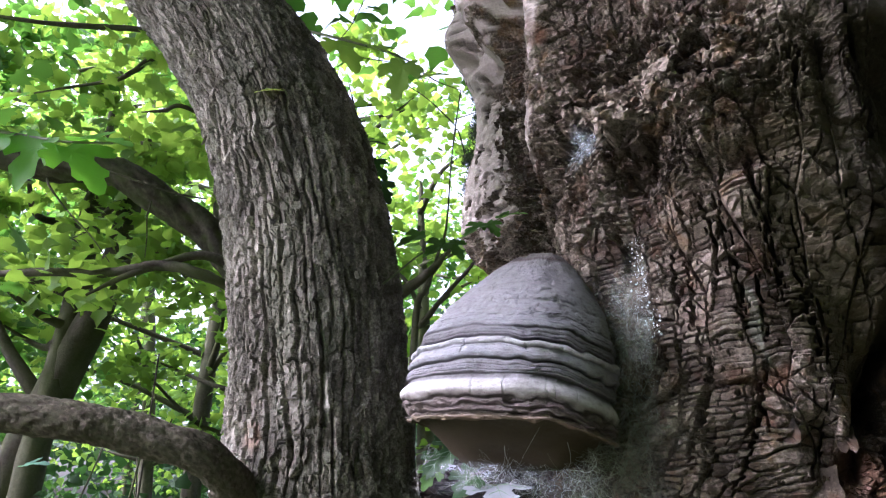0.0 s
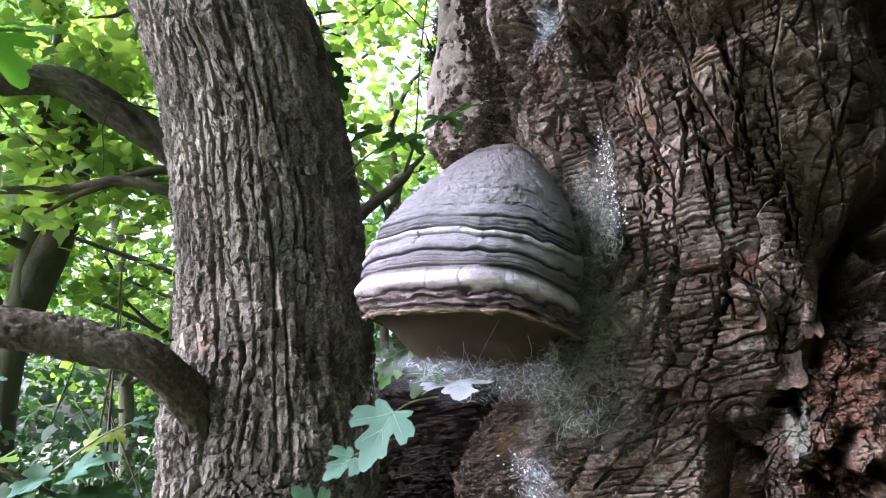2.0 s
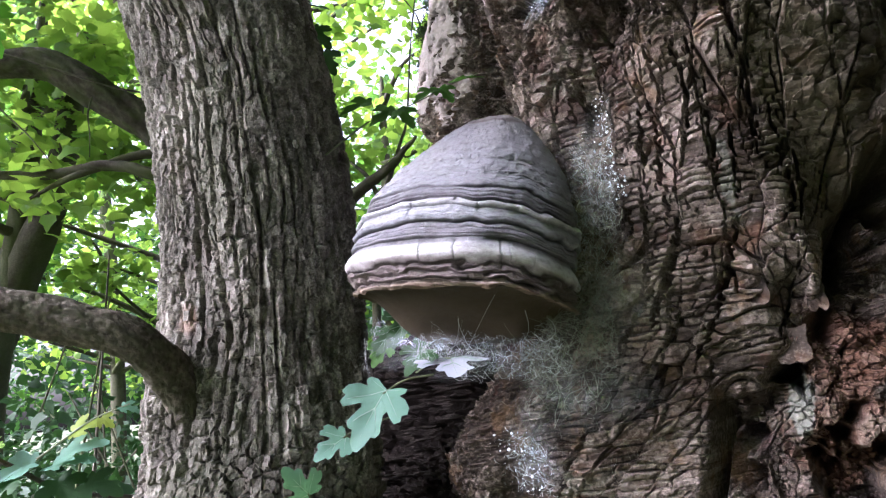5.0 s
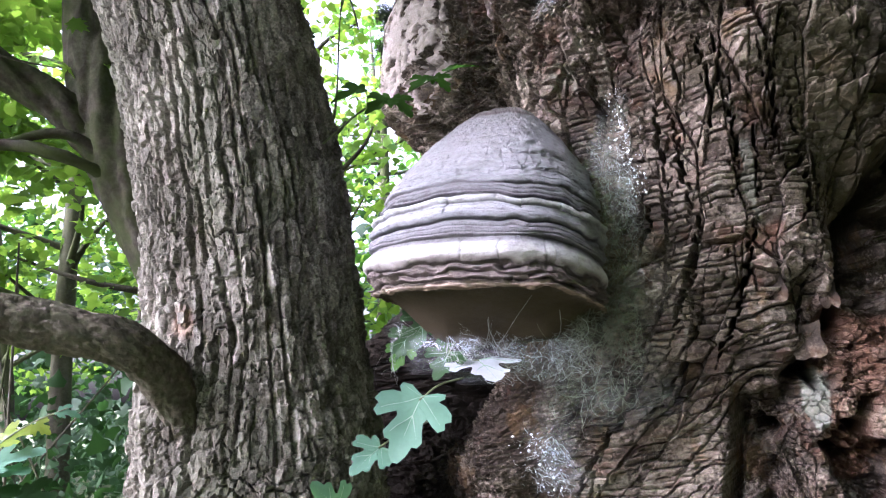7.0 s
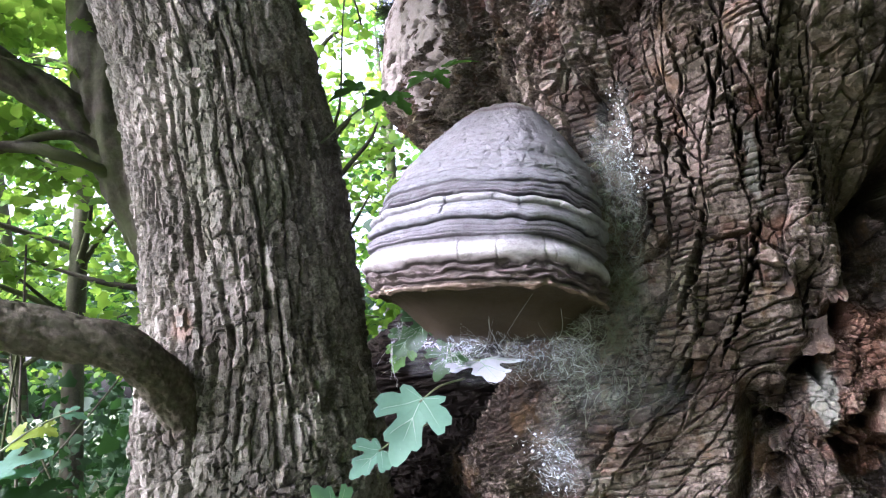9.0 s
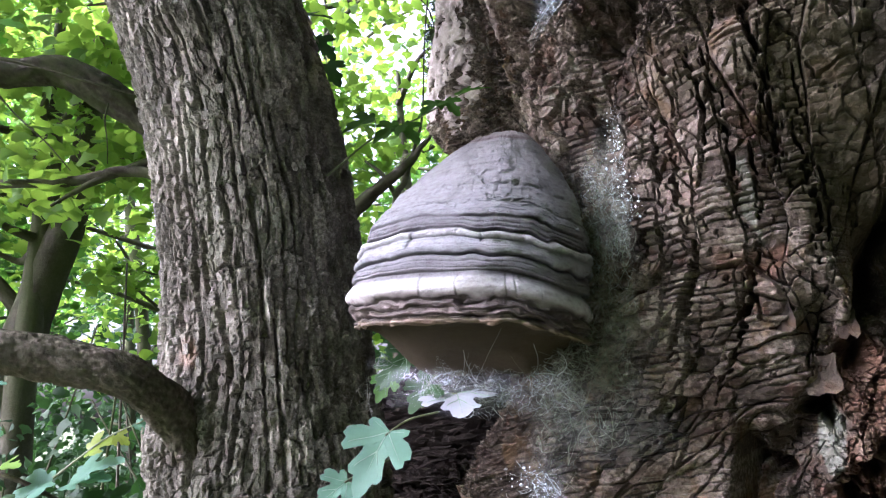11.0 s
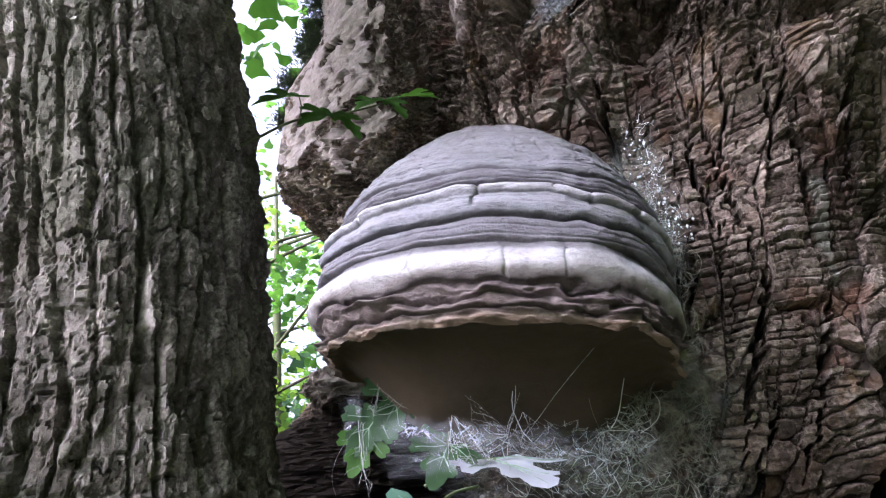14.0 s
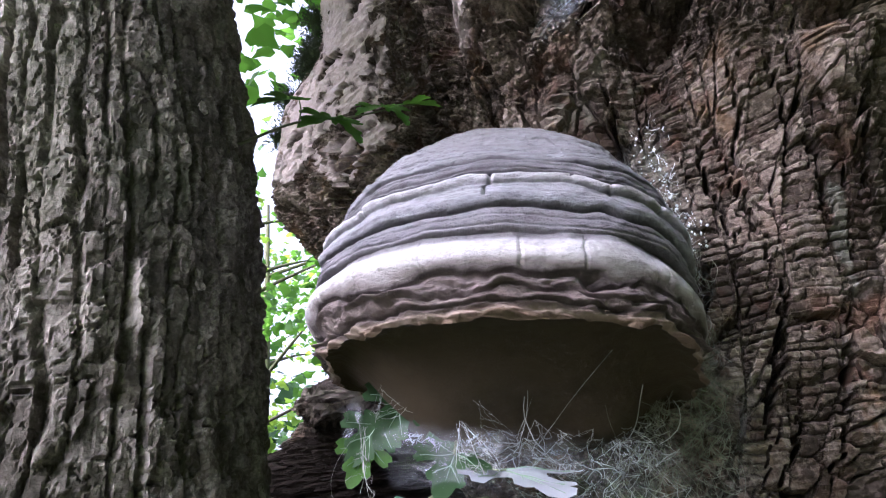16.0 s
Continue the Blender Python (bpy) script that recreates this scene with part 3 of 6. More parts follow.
def stick_on(mesh, material, parent, p, out_dir, tilt, spin, label=""):
    """Fix a chip to the bark at p; tilt lifts its lower edge, spin turns it in its plane."""
    ob = new("bark_flake", mesh)
    if not mesh.materials:
        mesh.materials.append(material)
    z = Vector(out_dir).normalized()
    y = (Vector((0, 0, 1)) - z * z.z).normalized()
    m = Matrix((y.cross(z), y, z)).transposed().to_4x4()
    m.translation = Vector(p)
    ob.matrix_world = m @ Matrix.Rotation(spin, 4, "Z") @ Matrix.Rotation(-tilt, 4, "X")
    under(ob, parent)
    return tagged(ob, label)


def under(ob, parent):
    """Keep ob where it is, under parent."""
    ob.parent = parent
    ob.matrix_parent_inverse = parent.matrix_world.inverted()
    return ob


old_tree = thing("old_tree", "massive old tree with cracked reddish brown bark and a pale burl", "tree", at=(OLD_X, OLD_Y, 0))


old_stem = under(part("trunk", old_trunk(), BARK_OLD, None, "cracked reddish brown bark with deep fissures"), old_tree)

# ---------------------------------------------------------------- grey tree
GREY_AXIS = [(-0.16, 0.90, -0.2, 0.19), (-0.16, 0.895, 0.6, 0.145), (-0.162, 0.89, 1.1, 0.132), (-0.155, 0.888, 1.20, 0.126), (-0.150, 0.887, 1.30, 0.114), (-0.150, 0.886, 1.40, 0.109),
             (-0.153, 0.886, 1.50, 0.107), (-0.168, 0.885, 1.64, 0.107), (-0.190, 0.883, 1.745, 0.108), (-0.220, 0.880, 1.84, 0.109), (-0.272, 0.875, 1.94, 0.110),
             (-0.345, 0.87, 2.05, 0.110), (-0.48, 0.86, 2.25, 0.105), (-0.8, 0.85, 2.8, 0.09), (-1.1, 0.8, 3.6, 0.07)]


def grey_trunk():
    ax = np.array(GREY_AXIS)
    th = np.concatenate([np.arange(-20, 160, 4.0), np.arange(160, 340, 0.62)])
    zz = np.concatenate([np.arange(-0.1, 1.08, 0.06), np.arange(1.10, 2.08, 0.0017), np.arange(2.1, 3.6, 0.05)])
    T, Z = np.meshgrid(th, zz, indexing="ij")
    c = spline(ax, 900)
    cx, cy, cr = (np.interp(Z, c[:, 2], c[:, k]) for k in (0, 1, 3))
    U = np.radians(T) * 0.11
    r = 0.006 + cr * (1 + 0.08 * fbm(U / 0.09, Z / 0.35, 2, 100))
    r = r + 0.018 * bump(T, Z, 222, 1.30, 20, 0.05) + 0.008 * bump(T, Z, 250, 1.14, 60, 0.03) + 0.012 * bump(T, Z, 258, 1.735, 14, 0.02)
    wu = U + 0.006 * fbm(U / 0.03, Z / 0.07, 3, 101) + 0.0016 * fbm(U / 0.005, Z / 0.007, 3, 107)
    wz = Z + 0.012 * fbm(U / 0.02, Z / 0.04, 3, 102)
    q = wu / 0.0125 + 1.1 * fbm(U / 0.035, Z / 0.09, 3, 103)
    k = np.floor(q)
    f = q - k
    pz = wz / 0.042 + 9 * rnd2(k, 0 * k, 104)
    kz = np.floor(pz)
    fz = pz - kz
    c1 = rnd2(k, kz, 105)
    border = k + (f > 0.5)
    c2 = rnd2(border, np.floor(wz / 0.075 + 5 * rnd2(border, 0 * k, 107)), 106)
    edge = np.minimum(f, 1 - f) * 0.0125
    e3, c3 = worley(wu / 0.012, wz / 0.014, 105)
    e4, c4 = worley(wu / 0.0065, wz / 0.012, 106)
    ridge = 0.0048 * (c1 - 0.5) - 0.0080 * c2 ** 1.3 * np.exp(-(edge / (0.0005 + 0.0026 * c2 ** 1.5)) ** 4)
    cross = -0.0045 * np.exp(-(np.minimum(fz, 1 - fz) * 0.042 / 0.0008) ** 2) * (c1 > 0.3) + 0.0030 * (c4 - 0.5) - 0.0022 * (1 - smooth(0.0, 0.10, e4)) * (c4 > 0.6) + 0.0036 * (c3 - 0.5) - 0.0030 * (1 - smooth(0.0, 0.10, e3)) * (c3 > 0.6)
    flake = 0.006 * (c3 - 0.5) - 0.007 * (1 - smooth(0.0, 0.12, e3)) * (c3 > 0.35) + 0.004 * (c4 - 0.5)
    mix = smooth(1.30, 1.20, Z + 0.08 * fbm(U / 0.05, Z / 0.05, 3, 109))
    mix = np.clip(mix + 0.5 * smooth(0.12, 0.3, fbm(U / 0.04, Z / 0.08, 3, 112)) + 0.35 * smooth(222, 205, T), 0, 1)
    d = (1 - mix) * (ridge + cross) + mix * flake
    r = r + d + 0.0018 * fbm(U / 0.012, Z / 0.03, 3, 110) + 0.0008 * fbm(U / 0.003, Z / 0.005, 2, 111)
    tone = np.clip(0.4 * c1 + 0.3 * c2 + 0.3 * c4, 0, 1)
    bare = 0.6 * smooth(0.45, 0.9, bump(T, Z, 240, 1.375, 9, 0.02) + 0.25 * fbm(U / 0.01, Z / 0.01, 2, 113))
    moss = 0.30 * smooth(0.1, 0.35, fbm(U / 0.05, Z / 0.10, 3, 114))
    a = np.radians(T)
    co = np.stack([cx + r * np.cos(a), cy + r * np.sin(a), Z], -1)
    return grid_mesh("trunk", co, wrap=True, flat=True, tone=tone, bare=bare, moss=moss)


def limb(name, parent, points, material=BARK_GREY, n=60, sides=20, rough=0.002, grain=0.01, seed=1, label="", ridges=0.0):
    co = tube(points, n, sides, rough, grain, seed, ridges)
    i = np.arange(sides)[:, None] * np.ones((1, n))
    tone = 0.5 + fbm(i * 0.7, np.arange(n)[None, :] * 0.45 + 0 * i, 3, seed + 7)
    moss = np.clip(0.3 + 0.9 * fbm(i * 0.4, np.arange(n)[None, :] * 0.2 + 0 * i, 2, seed + 9), 0, 0.6)
    ob = part(name, grid_mesh(name, co, wrap=True, tone=tone, bare=0 * tone, moss=moss), material, None, label)
    return under(ob, parent) if parent else ob


grey_tree = thing("grey_tree", "slender grey-barked tree with furrowed trunk leaning at the top", "tree", at=(-0.16, 0.9, 0))
grey_stem = under(part("trunk", grey_trunk(), BARK_GREY, None, "grey furrowed bark in long ridges"), grey_tree)
limb("branch", grey_tree, [(-0.196, 0.835, 1.19, 0.006), (-0.204, 0.812, 1.250, 0.014), (-0.217, 0.775, 1.316, 0.0205), (-0.245, 0.735, 1.354, 0.020), (-0.306, 0.715, 1.376, 0.0195), (-0.366, 0.70, 1.390, 0.0195),
                           (-0.47, 0.69, 1.40, 0.019), (-0.65, 0.66, 1.38, 0.018), (-1.0, 0.62, 1.42, 0.016)], n=420, sides=72, rough=0.0016, grain=0.010, seed=5, label="curved lower branch with ridged dark bark", material=BARK_BRANCH, ridges=0.0017)

# ---------------------------------------------------------------- bracket fungus
FX, FY, FZ = 0.072, 0.728, 1.400
FN = np.array([-0.32, -0.947, 0.0])
FT = np.array([0.947, -0.32, 0.0])
CAP_LOW, CAP_HIGH, LIP_LOW, CREST = 0.006, 0.182, -0.034, -0.005
BANDS = 0.168


def above(z):
    """How far up from the rim's crest to the apex, from 0 to 1."""
    return np.clip((z - CREST) / (CAP_HIGH - CREST), 0, 1)


def cap_reach(z):
    g = spline([(0.0, 0.985), (0.14, 0.945), (0.28, 0.905), (0.42, 0.865), (0.56, 0.785), (0.70, 0.64), (0.84, 0.445), (0.94, 0.29), (0.985, 0.15), (1.0, 0.0)], 2000)
    return np.interp(above(z), g[:, 0], g[:, 1])


def fungus_rings():
    """The cap's rings from the apex down to the groove over the rim: bearing, height, height along the wavy bands, reach, relief."""
    P = np.concatenate([np.linspace(0.15, 3.25, 520, endpoint=False), np.linspace(3.25, 2 * math.pi + 0.15, 60, endpoint=False)])[:, None]
    h = (np.concatenate([np.linspace(1, 0.40, 110), np.linspace(0.398, 0, 210)]))[None, :]
    z = CAP_LOW + (CAP_HIGH - CAP_LOW) * h
    wave = 0.0050 * vnoise(P * 2.2, z * 30, 5) + 0.0040 * vnoise(P * 6.5, z * 50, 6) + 0.0010 * vnoise(P * 19, z * 90, 9)
    b = z + wave * smooth(0.0, 0.10, h + 0.04)
    g = cap_reach(z)
    relief = 0 * b
    # grooves between the growth bands: height, width, depth in millimetres
    for c, w, d in [(0.0060, 0.0016, 5.0), (0.0100, 0.0006, 0.8), (0.0150, 0.0007, 1.0), (0.0205, 0.0012, 4.6), (0.0275, 0.0006, 0.5), (0.0340, 0.0008, 1.5), (0.0415, 0.0014, 4.8),
                    (0.0450, 0.0007, 1.3), (0.0485, 0.0007, 1.0), (0.0530, 0.0013, 3.4), (0.0590, 0.0008, 0.9), (0.0665, 0.0010, 1.2), (0.0760, 0.0009, 0.7), (0.0850, 0.0012, 1.1), (0.0980, 0.0010, 0.7), (0.1130, 0.0014, 1.0)]:
        relief = relief - d * (0.75 + 0.9 * vnoise(P * 3, 0 * P + c * 700, 10)) * np.exp(-((b - c) / w) ** 2)
    # rounded rolls of the bands
    for c, w, d in [(0.0265, 0.0052, 3.4), (0.0378, 0.0040, 4.0), (0.0130, 0.0055, 1.2), (0.0475, 0.0040, 0.8), (0.0590, 0.0050, 2.2), (0.0710, 0.0060, 0.8), (0.0910, 0.0060, 0.8)]:
        relief = relief + d * np.exp(-((b - c) / w) ** 2)
    # dry splits across the pale band
    for ca, lo, hi in [(1.87, 0.026, 0.041), (1.33, 0.030, 0.040), (0.98, 0.034, 0.041), (2.55, 0.030, 0.040), (1.55, 0.037, 0.041)]:
        line = ca + 0.03 * vnoise(b * 380, 0 * P + ca * 9, 12)
        relief = relief - 2.6 * np.exp(-((P - line) / 0.0065) ** 2) * smooth(lo - 0.001, lo + 0.001, b) * smooth(hi + 0.001, hi - 0.001, b)
    fine = fbm(P * 1.3 + 0 * h, b * 430, 3, 15) + 0.6 * fbm(P * 5 + 0 * h, b * 900, 2, 16)
    knob = 1.1 * np.abs(vnoise(P * 6.5 + 0 * h, b * 60, 17)) * smooth(0.06, 0.045, b)
    scab = -1.3 * smooth(0.08, 0.26, vnoise(P * 14 + 0 * h, b * 260, 25) + 0.3 * vnoise(P * 45, b * 700, 26)) * smooth(0.052, 0.060, b)
    crack = -0.7 * np.exp(-(np.abs(vnoise(P * 5 + 0 * h, b * 22, 27)) / 0.012) ** 2) * smooth(0.060, 0.075, b)
    relief = (1.35 * relief + fine * (0.5 + 0.5 * smooth(0.050, 0.060, b)) + 2 * knob + scab + crack) * 0.001 * np.minimum(1, g * 2)
    return P, h, b, g, relief


def fungus_place(P, reach, extra, z, h):
    """A place on the fungus: it leans back and to one side going up, and its rim drops at one end."""
    cs, sn = np.cos(P), np.sin(P)
    A, B, BACK = np.where(cs < 0, 0.1225, 0.098), 0.107, 0.14
    t = np.interp(h, [0, 0.3, 0.6, 1], [0.010, 0.0215, 0.0286, 0.0344]) + np.sign(cs) * np.abs(cs) ** 0.94 * (A * reach + extra)
    n = np.where(sn > 0, np.abs(sn) ** 0.94 * (B * reach + extra), sn * (BACK * reach + extra)) - np.interp(h, [0, 0.3, 0.6, 1], [0, 0.006, 0.0465, 0.094])
    tilt = -0.10 * (t - 0.01) - 0.016 * smooth(0.05, 0.118, t)
    return np.stack([FX + FN[0] * n + FT[0] * t, FY + FN[1] * n + FT[1] * t, FZ + z + tilt * (1 - 0.5 * h) + 0 * t], -1), n


def fungus():
    P, h, b, g, relief = fungus_rings()
    lump = 0.0035 * fbm(P * 3 + 0 * h, h * 6 + 0 * P, 3, 3) + 0.0012 * fbm(P * 14 + 0 * h, h * 30 + 0 * P, 3, 4)
    z = CAP_LOW + (CAP_HIGH - CAP_LOW) * h
    # sunk scars near the top
    for ca, ch, d, wa, wh in [(1.9, 0.955, 0.012, 0.5, 0.016), (2.3, 0.88, 0.006, 0.09, 0.012), (1.2, 0.93, 0.004, 0.3, 0.012), (2.0, 0.70, 0.002, 0.08, 0.006), (1.45, 0.80, 0.003, 0.2, 0.010)]:
        z = z - d * np.exp(-((P - ca) / wa) ** 2 - ((h - ch) / wh) ** 2)
    cap, _ = fungus_place(P, g + 0 * P, relief + lump, z + 0 * P, above(z))
    # the rounded pale rim, then the layered brown lip
    s = np.linspace(0, 1, 130)[None, :]
    wav = (0.14 * vnoise(P * 4, 3 * s, 20) + 0.16 * vnoise(P * 9, 6 * s, 21) + 0.05 * vnoise(P * 21, 8 * s, 23)) * smooth(0.25, 0.55, s)
    ss = s + wav
    first_reach = cap_reach(np.array(CAP_LOW))
    reach = first_reach - (first_reach - 0.955) * smooth(0, 0.3, s) - 0.05 * np.clip((s - 0.55) / 0.45, 0, 1) ** 1.4
    roll = 0.0062 * np.exp(-(np.abs(s - 0.27) / 0.21) ** 2.6) - 0.0030 * np.exp(-((ss - 0.55) / 0.030) ** 2)
    for c, d in [(0.66, 0.0018), (0.80, 0.0022)]:
        roll = roll + d * np.exp(-((ss - c) / 0.032) ** 2) - 0.7 * d * np.exp(-((ss - c - 0.05) / 0.016) ** 2)
    roll = roll + 0.0085 * fbm(P * 6 + 0 * s, ss * 6, 4, 22) * smooth(0.5, 0.6, s) + 0.0010 * fbm(P * 9 + 0 * s, s * 5, 2, 24) + 0.0022 * np.exp(-((s - 0.95) / 0.035) ** 2)
    for ca in (1.72, 2.12, 1.49, 1.10, 1.02, 2.75, 0.80, 2.45):
        roll = roll - 0.0013 * np.exp(-((P - ca - 0.02 * vnoise(s * 9, 0 * P + ca * 7, 13)) / 0.006) ** 2) * smooth(0.03, 0.1, s) * smooth(0.52, 0.44, s)
    zl = CAP_LOW + (LIP_LOW - CAP_LOW) * s + 0.5 * (LIP_LOW - CAP_LOW) * wav * smooth(0.5, 0.9, s)
    first = (relief + lump)[:, -1:]
    lip, _ = fungus_place(P, reach + 0 * P, first * np.exp(-(s / 0.25) ** 2) + roll, zl, above(zl))
    # the underside, bellied lower towards the trunk
    q = np.linspace(1, 0.0, 34)[None, :]
    under_co, n = fungus_place(P, reach[:, -1:] * q + 0 * P, roll[:, -1:] * q ** 10, LIP_LOW + (zl[:, -1:] - LIP_LOW) * q ** 6 + 0.003 * smooth(1, 0.93, q) + 0.0007 * vnoise(P * 20 * q + 9, q * 30 + 0 * P, 31), 0 * q)
    under_co[..., 2] -= (0.042 * smooth(0.085, 0.0, n) + 0.006 * fbm(n / 0.03, P * 0.7, 2, 33)) * smooth(1, 0.45, q)
    return cap, lip, under_co, b / BANDS + 0 * P, ss + 0 * P


def fungus_material(name, stops, key, rough=0.75, bump_scale=300, stain=0.35):
    m, nt, bs, add, link = nodes(name, rough)
    co = object_coord(add)
    n1 = noise_tex(add, link, co, 40, 5, 0.65, (1, 1, 3))
    n2 = noise_tex(add, link, co, bump_scale, 4, 0.7, (1, 1, 2))
    add1 = add("ShaderNodeMath")
    add1.operation = "MULTIPLY_ADD"
    link(n1, add1.inputs[0])
    add1.inputs[1].default_value = 0.012
    link(attribute(nt, key), add1.inputs[2])
    rp = ramp(add, stops)
    link(add1.outputs[0], rp.inputs[0])
    rr = ramp(add, [(0.3, (0.72, 0.68, 0.66)), (0.6, (1, 1, 1))])
    link(n1, rr.inputs[0])
    n3 = noise_tex(add, link, co, 130, 6, 0.75, (1, 1, 1.6))
    rg = ramp(add, [(0.34, (0.55, 0.52, 0.53)), (0.52, (1, 1, 1)), (0.68, (1.0, 1.0, 1.0))])
    link(n3, rg.inputs[0])
    c1 = mixed(add, link, stain * 2, rp.outputs[0], rr.outputs[0], "MULTIPLY")
    link(mixed(add, link, min(1.0, stain * 1.8), c1, rg.outputs[0], "MULTIPLY"), bs.inputs["Base Color"])
    both = add("ShaderNodeMath")
    both.operation = "MULTIPLY_ADD"
    link(n3, both.inputs[0])
    both.inputs[1].default_value = 1.6
    link(n2, both.inputs[2])
    bs.inputs["Specular IOR Level"].default_value = 0.3
    bumped(add, link, bs, both.outputs[0], 0.9, 0.0016)
    return m


# dark stops follow the cap's grooves and paint their shade into the colour
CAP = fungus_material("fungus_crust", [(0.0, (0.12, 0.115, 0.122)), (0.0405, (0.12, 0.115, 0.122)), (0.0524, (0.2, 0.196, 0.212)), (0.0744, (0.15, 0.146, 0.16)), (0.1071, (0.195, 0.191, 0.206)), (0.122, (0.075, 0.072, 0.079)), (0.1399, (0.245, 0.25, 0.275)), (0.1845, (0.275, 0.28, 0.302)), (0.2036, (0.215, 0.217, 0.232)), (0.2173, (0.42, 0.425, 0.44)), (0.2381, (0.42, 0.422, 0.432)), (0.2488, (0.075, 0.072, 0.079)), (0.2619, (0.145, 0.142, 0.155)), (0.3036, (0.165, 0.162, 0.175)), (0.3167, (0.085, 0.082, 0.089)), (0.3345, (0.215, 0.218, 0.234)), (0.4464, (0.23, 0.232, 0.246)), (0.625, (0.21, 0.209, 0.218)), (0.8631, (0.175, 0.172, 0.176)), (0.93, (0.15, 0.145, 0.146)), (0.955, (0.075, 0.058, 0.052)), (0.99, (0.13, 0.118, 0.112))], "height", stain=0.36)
# dark stops under the rim and between layers paint in the grooves' shade
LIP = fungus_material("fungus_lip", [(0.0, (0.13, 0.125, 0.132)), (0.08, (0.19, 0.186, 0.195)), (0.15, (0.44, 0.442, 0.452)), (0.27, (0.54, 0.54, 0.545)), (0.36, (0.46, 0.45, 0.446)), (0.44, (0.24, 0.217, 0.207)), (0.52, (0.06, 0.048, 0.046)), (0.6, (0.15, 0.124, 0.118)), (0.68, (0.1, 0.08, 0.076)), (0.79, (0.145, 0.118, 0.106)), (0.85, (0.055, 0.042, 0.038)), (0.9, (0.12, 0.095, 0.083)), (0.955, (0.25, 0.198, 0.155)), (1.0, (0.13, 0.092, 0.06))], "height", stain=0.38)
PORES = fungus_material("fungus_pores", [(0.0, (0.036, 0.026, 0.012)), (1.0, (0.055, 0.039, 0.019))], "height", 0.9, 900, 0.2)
cap, lip, under_co, hv, sv = fungus()
bracket = thing("bracket_fungus", "grey banded hoof-shaped bracket fungus with pale rim on old trunk", "fungus", at=(FX, FY, FZ))
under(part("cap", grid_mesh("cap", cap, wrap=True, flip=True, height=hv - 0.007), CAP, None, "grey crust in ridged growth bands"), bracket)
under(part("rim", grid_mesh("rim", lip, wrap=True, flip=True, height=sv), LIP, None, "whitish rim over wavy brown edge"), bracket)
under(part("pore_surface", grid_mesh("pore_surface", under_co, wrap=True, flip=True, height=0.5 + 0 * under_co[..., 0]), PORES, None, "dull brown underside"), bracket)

# ---------------------------------------------------------------- woodland behind
LOBED = [(0.0, -0.02), (0.10, 0.02), (0.30, -0.08), (0.26, 0.10), (0.50, 0.16), (0.36, 0.28), (0.52, 0.46), (0.28, 0.44), (0.22, 0.52), (0.24, 0.72), (0.10, 0.70), (0.0, 0.95),
         (-0.10, 0.70), (-0.24, 0.72), (-0.22, 0.52), (-0.28, 0.44), (-0.52, 0.46), (-0.36, 0.28), (-0.50, 0.16), (-0.26, 0.10), (-0.30, -0.08), (-0.10, 0.02)]
SIMPLE = [(0.0, 0.0), (0.34, 0.05), (0.42, 0.36), (0.20, 0.55), (0.0, 0.95), (-0.20, 0.55), (-0.42, 0.36), (-0.34, 0.05)]


def leaves_mesh(name, places, sizes, rng, outline, flat=0.6):
    """Many leaves in one mesh, each folded a little along its midrib, mostly facing the sky."""
    o = np.array(outline + [(0.0, 0.3)])
    o = np.column_stack([o, -0.25 * np.abs(o[:, 0]) - 0.12 * o[:, 1] ** 2])
    k = len(outline)
    n = len(places)
    yaw, tilt, spin = rng.uniform(0, 2 * math.pi, n), rng.normal(0, flat, n), rng.normal(0, flat, n)
    cy, sy, ct, st, cp, sp = np.cos(yaw), np.sin(yaw), np.cos(tilt), np.sin(tilt), np.cos(spin), np.sin(spin)
    one, nil = np.ones(n), np.zeros(n)

    def mat(rows):
        return np.stack([np.stack(r, -1) for r in rows], -2)
    R = mat([[cy, -sy, nil], [sy, cy, nil], [nil, nil, one]]) @ mat([[one, nil, nil], [nil, ct, -st], [nil, st, ct]]) @ mat([[cp, nil, sp], [nil, one, nil], [-sp, nil, cp]])
    co = np.einsum("nij,kj->nki", R, o) * sizes[:, None, None] + places[:, None, :]
    i = np.arange(k)
    tri = np.stack([np.full(k, k), i, (i + 1) % k], -1)
    faces = (tri[None] + (np.arange(n) * (k + 1))[:, None, None]).reshape(-1, 3)
    return raw_mesh(name, co.reshape(-1, 3), faces)


def clumps(rng, centres, radii, per):
    out = []
    for c, r in zip(centres, radii):
        d = rng.normal(0, 1, (per, 3)) * np.array([1, 1, 0.45]) * r * 0.6
        out.append(np.asarray(c) + d)
    return np.vstack(out)


